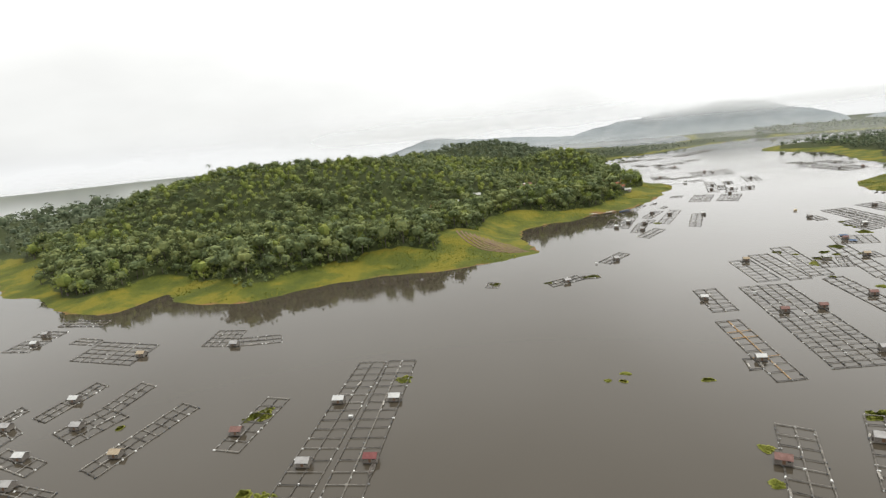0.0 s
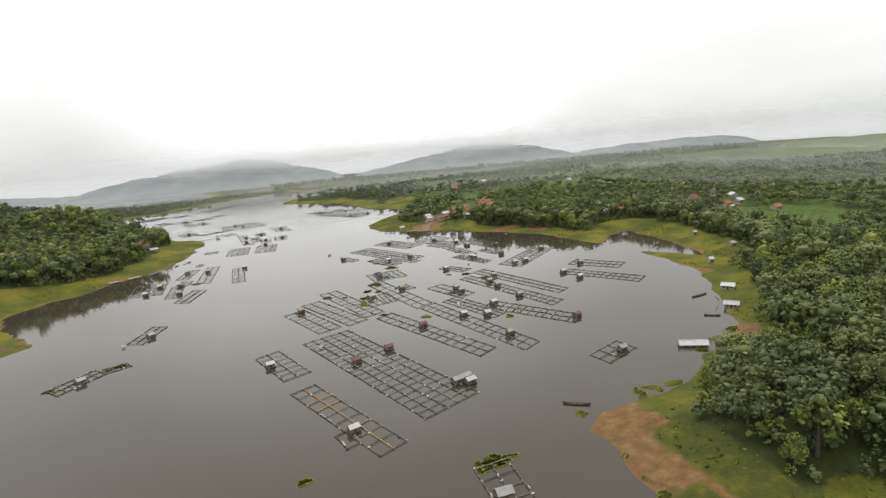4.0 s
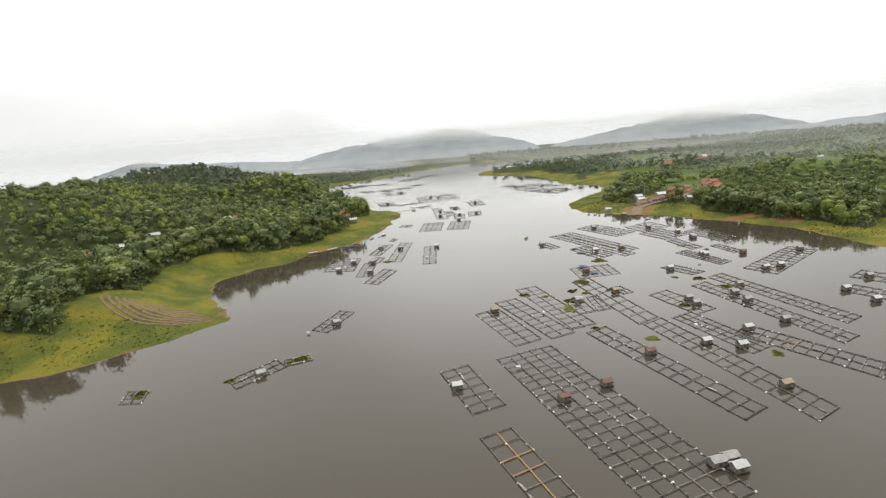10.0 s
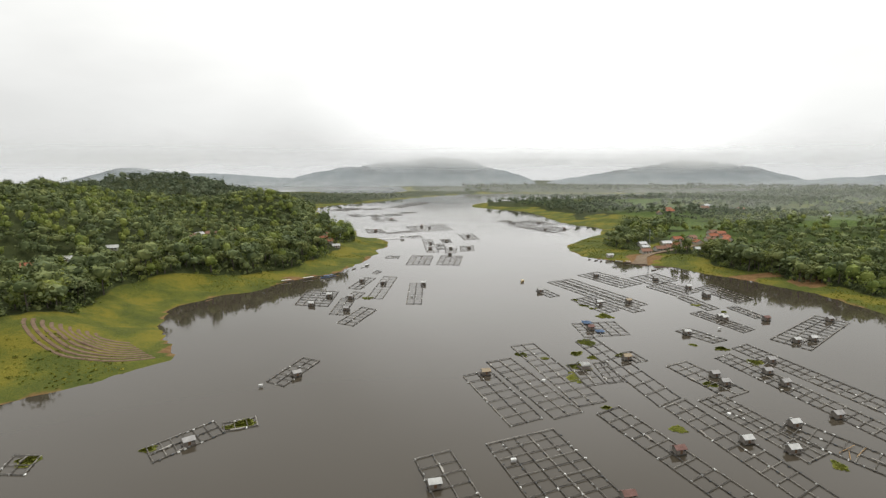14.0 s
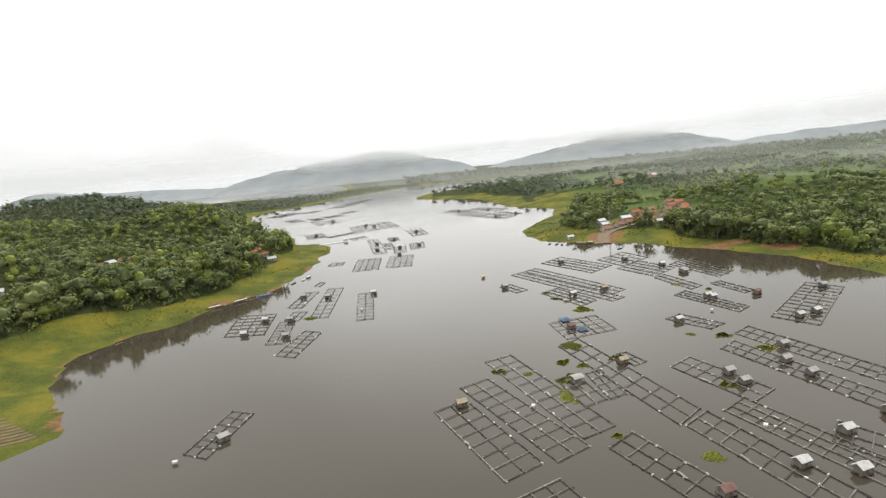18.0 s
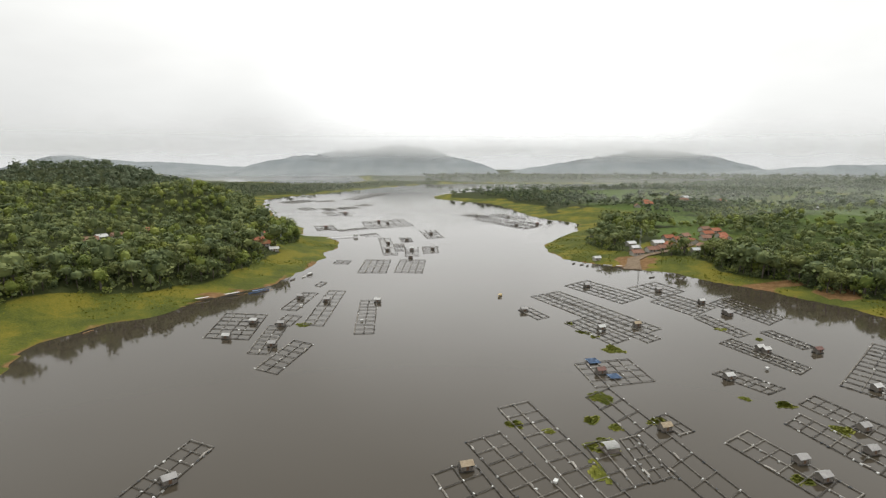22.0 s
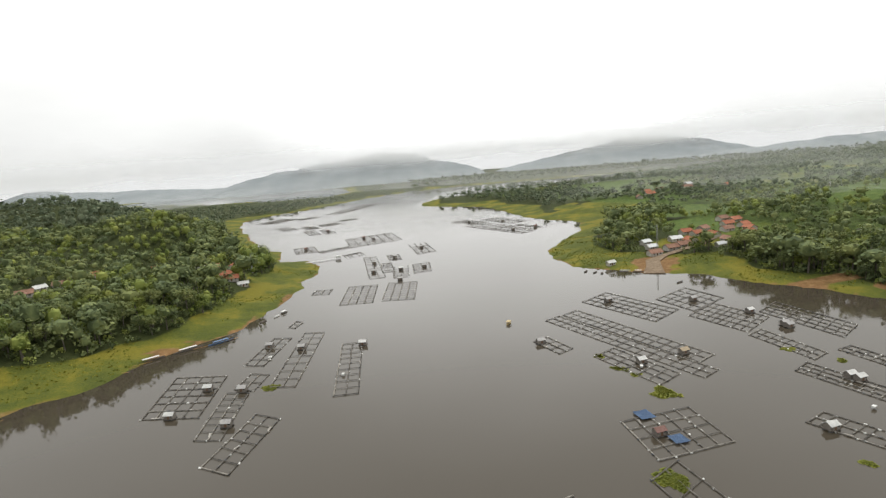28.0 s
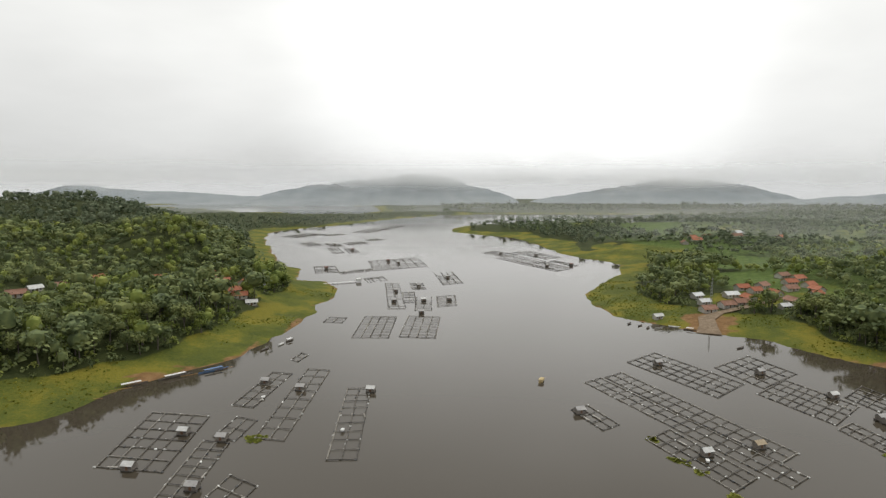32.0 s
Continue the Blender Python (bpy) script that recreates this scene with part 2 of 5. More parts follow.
WATER = water_material()
GROUND = ground_material()
LEAF = leaf_material("broad_leaves", (0.067, 0.088, 0.042), (0.123, 0.151, 0.063), (0.200, 0.225, 0.084))
LEAF_LIGHT = leaf_material("light_leaves", (0.077, 0.100, 0.039), (0.144, 0.169, 0.063), (0.227, 0.244, 0.086))
# paler, bluer copy of the broad leaves, with haze mixed into its colour
LEAF_HAZED = leaf_material("hazed_leaves", (0.077, 0.103, 0.062), (0.122, 0.147, 0.088), (0.175, 0.194, 0.119))
LEAF_PALM = leaf_material("palm_fronds", (0.056, 0.081, 0.034), (0.111, 0.139, 0.056), (0.195, 0.209, 0.097))
LEAF_BAMBOO = leaf_material("bamboo_leaves", (0.097, 0.130, 0.035), (0.174, 0.209, 0.051), (0.261, 0.281, 0.074))
REED = leaf_material("reeds", (0.085, 0.105, 0.020), (0.155, 0.165, 0.026), (0.245, 0.22, 0.034))
HYACINTH = leaf_material("water_hyacinth", (0.085, 0.100, 0.018), (0.150, 0.162, 0.028), (0.22, 0.215, 0.045))
BARK = material("bark", ((0.06, 0.05, 0.04), (0.15, 0.13, 0.11)), scale=1.2)
BAMBOO = material("weathered_bamboo", ((0.036, 0.033, 0.028), (0.120, 0.108, 0.092), (0.31, 0.29, 0.25)), scale=0.7, rough=0.75, bump=0.4, bump_scale=0.05, vary=0.26)
BAMBOO_NEW = material("new_yellow_bamboo", ((0.26, 0.15, 0.05), (0.38, 0.23, 0.09)), scale=0.5, rough=0.6, vary=0.1)
FLOAT = material("float_drums", ((0.04, 0.045, 0.05), (0.10, 0.10, 0.095), (0.40, 0.40, 0.38), (0.74, 0.74, 0.71)), scale=0.8, rough=0.5, bump=0.1, island=0.6)
FLOAT_ONE = material("float_drum", ((0.04, 0.045, 0.05), (0.10, 0.10, 0.095), (0.40, 0.40, 0.38), (0.74, 0.74, 0.71)), scale=0.8, rough=0.5, bump=0.1, vary=0.6)
PLANK = material("grey_planks", ((0.055, 0.047, 0.04), (0.12, 0.10, 0.085), (0.20, 0.175, 0.15)), scale=1.5, rough=0.85, vary=0.15)
PLANK_PALE = material("bleached_planks", ((0.16, 0.145, 0.125), (0.28, 0.26, 0.23), (0.42, 0.40, 0.36)), scale=1.5, rough=0.85, vary=0.35)
DARKWOOD = material("dark_wall_boards", ((0.11, 0.098, 0.085), (0.27, 0.245, 0.215)), scale=1.6, rough=0.85, vary=0.1)
ROOFS = {
    "white": material("white_tin_roof", ((0.33, 0.33, 0.32), (0.48, 0.48, 0.46), (0.62, 0.62, 0.60)), scale=0.7, rough=0.45, bump=0.1),
    "grey": material("dull_tin_roof", ((0.20, 0.195, 0.19), (0.32, 0.31, 0.30), (0.42, 0.41, 0.39)), scale=0.8, rough=0.5, bump=0.15),
    "brown": material("rusty_brown_roof", ((0.10, 0.055, 0.045), (0.17, 0.09, 0.075), (0.24, 0.15, 0.13)), scale=0.8, rough=0.7, bump=0.2),
    "red": material("red_tin_roof", ((0.10, 0.028, 0.028), (0.16, 0.048, 0.045), (0.22, 0.09, 0.085)), scale=0.6, rough=0.55, bump=0.1),
    "tan": material("thatch_roof", ((0.24, 0.19, 0.13), (0.36, 0.29, 0.20), (0.46, 0.39, 0.29)), scale=1.4, rough=0.95, bump=0.6),
    "tile": material("clay_tile_roof", ((0.18, 0.066, 0.036), (0.32, 0.115, 0.062), (0.40, 0.19, 0.12)), scale=0.5, rough=0.85, bump=0.4, vary=0.14),
    "oldtile": material("old_tile_roof", ((0.15, 0.085, 0.06), (0.24, 0.13, 0.09), (0.33, 0.21, 0.16)), scale=0.5, rough=0.9, bump=0.4, vary=0.14),
    "zinc": material("pale_zinc_roof", ((0.40, 0.41, 0.42), (0.56, 0.57, 0.57), (0.66, 0.66, 0.65)), scale=0.5, rough=0.45, bump=0.1),
}
PLASTER = material("painted_plaster", ((0.28, 0.265, 0.235), (0.42, 0.40, 0.36), (0.56, 0.54, 0.50)), scale=0.5, rough=0.9, bump=0.1, vary=0.2)
GLASS_DARK = material("dark_window", ((0.02, 0.022, 0.025), (0.05, 0.052, 0.055)), scale=1.0, rough=0.15, bump=0, spec=0.5)
DOORWOOD = material("brown_door", ((0.10, 0.055, 0.03), (0.17, 0.10, 0.06)), scale=1.5, rough=0.7)
HULL = material("boat_wood", ((0.05, 0.045, 0.04), (0.12, 0.105, 0.09), (0.2, 0.18, 0.15)), scale=1.2, rough=0.7, vary=0.15)
YELLOW = material("faded_yellow_paint", ((0.36, 0.27, 0.12), (0.50, 0.40, 0.22)), scale=1.0, rough=0.6)
BLUE = material("blue_tarpaulin", ((0.07, 0.13, 0.25), (0.12, 0.21, 0.36)), scale=1.0, rough=0.5, bump=0.3)
WHITEP = material("white_paint", ((0.5, 0.5, 0.48), (0.75, 0.75, 0.73)), scale=1.0, rough=0.6)
STEEL = material("galvanised_steel", ((0.25, 0.26, 0.27), (0.42, 0.43, 0.44)), scale=1.0, rough=0.5, metal=0.4, bump=0)
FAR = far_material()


# ---------------------------------------------------------------- mesh helpers
def mesh_np(name, verts, quads, mat, tris=None):
    me = bpy.data.meshes.new(name)
    verts = np.asarray(verts, np.float32)
    quads = np.asarray(quads, np.int32)
    me.vertices.add(len(verts))
    me.vertices.foreach_set("co", verts.ravel())
    k = quads.shape[1]
    me.loops.add(quads.size)
    me.loops.foreach_set("vertex_index", quads.ravel())
    me.polygons.add(len(quads))
    me.polygons.foreach_set("loop_start", np.arange(0, quads.size, k, dtype=np.int32))
    me.update(calc_edges=True)
    me.validate()
    me.materials.append(mat)
    return me


def finish(bm, name, mat):
    me = bpy.data.meshes.new(name)
    bm.normal_update()
    bm.to_mesh(me)
    bm.free()
    me.materials.append(mat)
    return me


def part(name, me, material_, parent, label="", m=None):
    """One mesh object under a thing or a part."""
    if isinstance(me, bmesh.types.BMesh):
        me = finish(me, name, material_)
    ob = new(name, me)
    ob.parent = parent
    if m is not None:
        ob.matrix_basis = m
    if label:
        ob["label"] = label
    return ob


def box(bm, x0, y0, z0, x1, y1, z1):
    v = [bm.verts.new((x, y, z)) for z in (z0, z1) for y in (y0, y1) for x in (x0, x1)]
    for f in ((0, 2, 3, 1), (4, 5, 7, 6), (0, 1, 5, 4), (2, 6, 7, 3), (0, 4, 6, 2), (1, 3, 7, 5)):
        bm.faces.new([v[i] for i in f])


def tube(bm, a, b, r0, r1=None, sides=6):
    a, b = Vector(a), Vector(b)
    r1 = r0 if r1 is None else r1
    q = (b - a).to_track_quat("Z", "Y").to_matrix()
    ring = []
    for c, r in ((a, r0), (b, r1)):
        ring.append([bm.verts.new(c + q @ Vector((r * math.cos(k * math.tau / sides), r * math.sin(k * math.tau / sides), 0))) for k in range(sides)])
    for k in range(sides):
        bm.faces.new((ring[0][k], ring[0][(k + 1) % sides], ring[1][(k + 1) % sides], ring[1][k]))
    bm.faces.new(ring[0][::-1])
    bm.faces.new(ring[1])


# ---------------------------------------------------------------- lie of the land
LEFT_SHORE = [(-4900, 900), (-1545, 424), (-758, 154), (-512, 80), (-470, 80), (-395, 57), (-357, 68), (-366, 118), (-335, 98), (-305, 94), (-278, 104),
              (-262, 132), (-240, 163), (-214, 184), (-180, 194), (-160, 219), (-143, 236), (-128, 260), (-140, 288), (-155, 312), (-165, 336), (-169, 362),
              (-158, 386), (-138, 402), (-128, 428), (-116, 446), (-100, 466), (-88, 492), (-80, 528), (-78, 556), (-74, 612), (-69, 640), (-71, 672), (-88, 702),
              (-116, 706), (-125, 770), (-165, 835), (-195, 925), (-240, 1050), (-262, 1130), (-274, 1200), (-256, 1283), (-168, 1410), (-85, 1590), (31, 1737),
              (132, 1816), (583, 1810), (1800, 1800), (4900, 1990), (4900, 4990), (-4900, 4990)]
RIGHT_SHORE = [(4900, -900), (500, -320), (217, -69), (118, -14), (97, -7), (83, 8), (85, 24), (87, 38), (85, 52), (94, 60), (110, 59), (124, 60), (133, 62),
               (157, 81), (173, 86), (194, 107), (215, 136), (240, 174), (256, 208), (264, 235), (262, 268), (285, 228), (302, 262), (312, 318), (318, 362),
               (290, 345), (262, 318), (256, 345), (252, 382), (240, 418), (228, 446), (208, 472), (190, 505), (164, 524), (150, 542), (128, 566), (125, 598),
               (127, 640), (150, 684), (178, 720), (200, 765), (210, 815), (182, 855), (168, 900), (160, 985), (140, 1112), (104, 1150), (46, 1222), (42, 1262),
               (69, 1355), (178, 1476), (361, 1547), (726, 1625), (1600, 1640), (4900, 1700)]


def value_noise(x, y, size, seed):
    x, y = x / size, y / size
    i, j = np.floor(x).astype(np.int64), np.floor(y).astype(np.int64)
    u, v = x - i, y - j
    u, v = u * u * (3 - 2 * u), v * v * (3 - 2 * v)

    def h(a, b):
        k = (a * 374761393 + b * 668265263 + seed * 974634777) & 0xFFFFFFFF
        k = ((k ^ (k >> 13)) * 1274126177) & 0xFFFFFFFF
        return ((k ^ (k >> 16)) & 0xFFFF) / 65535.0 - 0.5

    return (h(i, j) * (1 - u) + h(i + 1, j) * u) * (1 - v) + (h(i, j + 1) * (1 - u) + h(i + 1, j + 1) * u) * v


def fbm(x, y, size, seed, octaves=4):
    return sum(value_noise(x, y, size / 2 ** k, seed + k) * 0.5 ** k for k in range(octaves))


def inside_by(poly, x, y):
    """Distance to the outline, positive inside."""
    d2 = np.full(x.shape, 1e18)
    odd = np.zeros(x.shape, bool)
    for (ax, ay), (bx, by) in zip(poly, poly[1:] + poly[:1]):
        ex, ey = bx - ax, by - ay
        t = np.clip(((x - ax) * ex + (y - ay) * ey) / (ex * ex + ey * ey), 0, 1)
        d2 = np.minimum(d2, (x - ax - t * ex) ** 2 + (y - ay - t * ey) ** 2)
        if ay != by:
            odd ^= ((ay > y) != (by > y)) & (x < ex * (y - ay) / ey + ax)
    return np.where(odd, 1, -1) * np.sqrt(d2)


def step(x, a, b):
    t = np.clip((x - a) / (b - a), 0, 1)
    return t * t * (3 - 2 * t)


RIDGE = [(-520, 254, 34, 142), (-500, 367, 30, 142), (-471, 488, 19, 161), (-486, 829, 8, 138), (-437, 948, 34, 120), (-261, 868, 28, 99), (-209, 773, 25, 80), (-213, 701, 36, 51), (-586, 1032, 40, 195), (-334, 452, 22, 101), (-344, 657, 9, 103), (-438, 649, 32, 104)]
BAY = [(-43, 1355), (67, 1375), (168, 1438), (285, 1515), (351, 1551), (328, 1684), (190, 1769), (-86, 1798)]
POND = [(381, 1420), (410, 1403), (492, 1518), (485, 1608), (427, 1594)]
LAGOON = [(-1200, 2520), (-800, 2180), (-560, 1960), (-340, 1850), (-190, 1850), (-150, 2000), (-200, 2300), (-400, 2520), (-900, 2580)]
OPEN = [(-161, 267, 50, 46), (187, 534, 33, 18), (-208, 205, 44, 24), (96, 20, 17, 36), (112, 52, 13, 15), (233, 579, 43, 20), (269, 592, 28, 23), (-140, 594, 30, 18), (424, 377, 8, 73)]


def land(x, y):
    """Height of the ground and distance from the water's edge on either bank."""
    x, y = np.asarray(x, float), np.asarray(y, float)
    wob = fbm(x, y, 24, 11) * 7
    dl, dr = inside_by(LEFT_SHORE, x, y) + wob, inside_by(RIGHT_SHORE, x, y) + wob
    dl = np.minimum(dl, -inside_by(LAGOON, x, y))
    dr = np.minimum(dr, -np.maximum(inside_by(BAY, x, y), inside_by(POND, x, y)))
    d = np.maximum(dl, dr)
    z = np.where(d < 0, np.maximum(d * 0.12, -4.0), 0.10 * np.minimum(d, 60) * (1 - 0.8 * np.where(x < 60, step(y, 1050, 1400), 0)) + 0.55 * step(d, 0, 3))
    hill = np.zeros_like(z)
    for hx, hy, h, r in RIDGE:
        hill = hill + h * np.exp(-((x - hx) ** 2 + (y - hy) ** 2) / (r * r))
    z += np.where(dl > 0, hill * step(dl, 5, 170) * (0.85 + 0.5 * fbm(x, y, 260, 5)), 0)
    z += np.where(dl > 0, 9 * step(dl, 12, 70) * (1 - step(y, 850, 1250)), 0)
    roll = (7 + 22 * (fbm(x, y, 420, 3) + 0.15)) * step(dr, 20, 260)
    z += np.where(dr > 0, np.maximum(roll, 0) + 11 * np.exp(-((x - 190) ** 2 + (y - 20) ** 2) / 70 ** 2) * step(dr, 4, 40), 0)
    z += np.where(d > 6, fbm(x, y, 40, 21) * 1.6 * step(d, 6, 40), 0)
    return z, dl, dr


def ground_z(x, y):
    return float(land(np.array([x]), np.array([y]))[0][0])


FIELDS = [(511, 733, 117, 52), (435, 625, 63, 38), (306, 749, 35, 53), (342, 1075, 52, 77), (263, 643, 27, 45), (414, 279, 35, 61), (506, 684, 67, 78), (388, 236, 33, 27)]
SOILS = [(160, 528, 9, 7), (98, 50, 11, 14), (91, 28, 7, 16), (95, 7, 5, 8), (236, 455, 22, 10), (260, 428, 14, 17), (178, 542, 18, 17), (171, 522, 15, 6), (-120, 445, 14, 7), (-100, 460, 16, 5), (189, 101, 10, 13), (252, 198, 7, 17)]


def oval(x, y, o):
    ox, oy, a, b = o
    return ((x - ox) / a) ** 2 + ((y - oy) / b) ** 2 < 1


def axis(lo, hi, d, out_lo, out_hi, grow=1.13):
    a = list(np.arange(lo, hi + d, d))
    s = d
    while a[-1] < out_hi:
        s *= grow
        a.append(a[-1] + s)
    s = d
    while a[0] > out_lo:
        s *= grow
        a.insert(0, a[0] - s)
    return np.array(a)


def wooded(x, y, dl, dr):
    """How thickly trees stand."""
    n1, n2 = fbm(x, y, 90, 31), fbm(x, y, 260, 41)
    left = step(dl, 27 + 34 * n1, 38 + 34 * n1)
    headland = (y < 190) & (x < 420)
    right = np.where(headland, step(dr, 13 + 12 * n1, 23 + 12 * n1), step(dr, 24 + 36 * n1, 36 + 36 * n1) * step(n1 + 0.8 * n2, -0.50, -0.40))
    w = np.where(dl > 0, left, np.where(dr > 0, right, 0))
    for o in FIELDS + OPEN:
        w = np.where(oval(x, y, o), 0, w)
    hedge = (np.abs(fbm(x, y, 120, 47)) < 0.034) & (dr > 70) & (y > 300)
    return np.where(hedge, 1, w)


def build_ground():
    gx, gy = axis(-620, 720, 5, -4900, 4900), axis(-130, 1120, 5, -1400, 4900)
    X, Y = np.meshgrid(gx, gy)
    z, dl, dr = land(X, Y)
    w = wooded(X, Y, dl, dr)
    # forest floor tone mixed into the open headland, partly for the trees' shade
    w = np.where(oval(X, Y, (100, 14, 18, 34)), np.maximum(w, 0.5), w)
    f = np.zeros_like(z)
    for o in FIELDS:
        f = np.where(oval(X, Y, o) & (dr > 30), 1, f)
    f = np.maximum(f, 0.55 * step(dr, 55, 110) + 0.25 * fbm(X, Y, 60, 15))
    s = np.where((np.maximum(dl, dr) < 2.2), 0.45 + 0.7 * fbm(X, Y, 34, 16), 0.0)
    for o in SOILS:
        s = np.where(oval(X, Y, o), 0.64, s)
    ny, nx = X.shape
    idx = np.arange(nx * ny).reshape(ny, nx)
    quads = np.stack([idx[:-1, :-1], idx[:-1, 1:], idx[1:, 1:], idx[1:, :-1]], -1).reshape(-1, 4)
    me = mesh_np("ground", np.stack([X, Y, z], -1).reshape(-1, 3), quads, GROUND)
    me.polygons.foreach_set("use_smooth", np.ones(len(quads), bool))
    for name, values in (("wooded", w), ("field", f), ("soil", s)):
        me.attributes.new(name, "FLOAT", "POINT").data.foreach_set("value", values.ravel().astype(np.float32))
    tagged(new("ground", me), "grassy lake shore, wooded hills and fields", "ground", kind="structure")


build_ground()
W = 4900
tagged(new("water", mesh_np("water", [(-W, -1400, 0), (W, -1400, 0), (W, W, 0), (-W, W, 0)], [(0, 1, 2, 3)], WATER)),
       "calm brownish grey lake water", "water", kind="structure")


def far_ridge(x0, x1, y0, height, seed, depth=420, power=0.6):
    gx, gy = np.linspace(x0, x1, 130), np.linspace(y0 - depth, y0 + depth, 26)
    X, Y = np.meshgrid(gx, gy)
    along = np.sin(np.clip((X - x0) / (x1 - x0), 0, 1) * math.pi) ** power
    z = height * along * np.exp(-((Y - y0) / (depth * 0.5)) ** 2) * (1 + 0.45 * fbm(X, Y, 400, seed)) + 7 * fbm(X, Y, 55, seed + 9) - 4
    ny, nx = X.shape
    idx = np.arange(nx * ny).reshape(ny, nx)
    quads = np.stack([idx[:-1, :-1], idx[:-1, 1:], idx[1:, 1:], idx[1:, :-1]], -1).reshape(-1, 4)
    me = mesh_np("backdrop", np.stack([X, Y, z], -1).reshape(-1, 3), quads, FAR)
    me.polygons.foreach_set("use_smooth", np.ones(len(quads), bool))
    tagged(new("backdrop", me), "distant hills in painted haze, fading into low cloud", "hills", kind="structure")


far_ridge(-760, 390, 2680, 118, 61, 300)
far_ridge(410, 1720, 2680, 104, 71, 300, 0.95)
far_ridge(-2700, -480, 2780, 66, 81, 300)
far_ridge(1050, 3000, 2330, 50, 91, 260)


# ---------------------------------------------------------------- low cloud and mist
def mist_material(name, thick, low, high, top, fade, sky=False):
    """See-through white that imitates haze: thin in ragged places, gone at the top and the foot."""
    m = bpy.data.materials.new(name)
    m.use_nodes = True
    nt = m.node_tree
    n, ln = nt.nodes, nt.links
    n.remove(n["Principled BSDF"])
    geo = n.new("ShaderNodeNewGeometry")
    sep = n.new("ShaderNodeSeparateXYZ")
    ln.new(geo.outputs["Position"], sep.inputs[0])
    mp = n.new("ShaderNodeMapping")
    mp.inputs["Scale"].default_value = (1, 1, 1.3)
    ln.new(geo.outputs["Position"], mp.inputs[0])
    t = n.new("ShaderNodeTexNoise")
    t.inputs["Scale"].default_value = 0.0042
    t.inputs["Detail"].default_value = 1.5
    ln.new(mp.outputs[0], t.inputs["Vector"])

    def span(sock, a, b, c, d):
        r = n.new("ShaderNodeMapRange")
        r.interpolation_type = "SMOOTHSTEP"
        r.inputs[1].default_value, r.inputs[2].default_value, r.inputs[3].default_value, r.inputs[4].default_value = a, b, c, d
        ln.new(sock, r.inputs[0])
        return r.outputs[0]

    def times(a, b):
        x = n.new("ShaderNodeMath")
        x.operation = "MULTIPLY"
        ln.new(a, x.inputs[0])
        ln.new(b, x.inputs[1])
        return x.outputs[0]

    ragged = n.new("ShaderNodeMath")
    ragged.operation = "MULTIPLY_ADD"
    ragged.inputs[1].default_value = fade * 1.6
    ln.new(t.outputs[0], ragged.inputs[0])
    ln.new(sep.outputs[2], ragged.inputs[2])
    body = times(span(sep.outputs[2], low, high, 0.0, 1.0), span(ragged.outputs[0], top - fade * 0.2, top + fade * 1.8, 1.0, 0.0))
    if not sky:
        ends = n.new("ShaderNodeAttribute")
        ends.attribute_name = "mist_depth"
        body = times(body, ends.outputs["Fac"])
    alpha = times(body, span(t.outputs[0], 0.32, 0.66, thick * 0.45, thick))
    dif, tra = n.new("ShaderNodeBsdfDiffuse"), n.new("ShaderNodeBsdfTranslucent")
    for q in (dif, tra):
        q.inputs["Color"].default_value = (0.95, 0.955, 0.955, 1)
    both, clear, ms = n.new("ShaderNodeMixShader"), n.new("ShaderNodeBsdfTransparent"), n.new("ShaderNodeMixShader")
    ln.new(dif.outputs[0], both.inputs[1])
    ln.new(tra.outputs[0], both.inputs[2])
    ln.new(alpha, ms.inputs[0])
    ln.new(clear.outputs[0], ms.inputs[1])
    ln.new(both.outputs[0], ms.inputs[2])
    # the backdrop sheet gives off its own light, set to match the sky
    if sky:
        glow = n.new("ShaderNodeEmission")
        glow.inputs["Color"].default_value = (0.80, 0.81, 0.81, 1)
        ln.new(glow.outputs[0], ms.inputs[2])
    ln.new(ms.outputs[0], n["Material Output"].inputs[0])
    return m


def mist_bank(radius, az0, az1, height, mat, label):
    """A thin upright sheet standing in for mist and cloud over the land, bent round the lake; headings in degrees to
    the left of +y.
    """
    a = np.radians(np.linspace(az0, az1, 60))
    z = np.linspace(-3, height, 5)
    A, Z_ = np.meshgrid(a, z)
    r = radius * (1 + 0.03 * np.sin(A * 7))
    ny, nx = A.shape
    idx = np.arange(nx * ny).reshape(ny, nx)
    quads = np.stack([idx[:-1, :-1], idx[:-1, 1:], idx[1:, 1:], idx[1:, :-1]], -1).reshape(-1, 4)
    me = mesh_np("backdrop", np.stack([-np.sin(A) * r, 150 + np.cos(A) * r, Z_], -1).reshape(-1, 3), quads, mat)
    ends = np.minimum((A - a[0]) / (a[-1] - a[0]), (a[-1] - A) / (a[-1] - a[0]))
    me.attributes.new("mist_depth", "FLOAT", "POINT").data.foreach_set("value", step(ends, 0.0, 0.22).ravel().astype(np.float32))
    tagged(new("backdrop", me), label, "mist", kind="structure")


# added glowing sheet that covers the bare horizon with cloud colour
mist_bank(3100, -100, 100, 260, mist_material("glowing_cloud_sheet", 2.2, -20, -5, 115, 60, sky=True), "glowing grey sheet standing in for low cloud behind the far valley")
# see-through white sheets, added to pale the land behind them as haze would
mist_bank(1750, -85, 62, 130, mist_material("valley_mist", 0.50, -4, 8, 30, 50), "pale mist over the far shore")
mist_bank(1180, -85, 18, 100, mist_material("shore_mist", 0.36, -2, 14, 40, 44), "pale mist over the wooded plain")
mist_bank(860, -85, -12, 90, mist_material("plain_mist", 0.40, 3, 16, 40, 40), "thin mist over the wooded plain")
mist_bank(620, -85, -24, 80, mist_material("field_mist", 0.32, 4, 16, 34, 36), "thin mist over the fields")
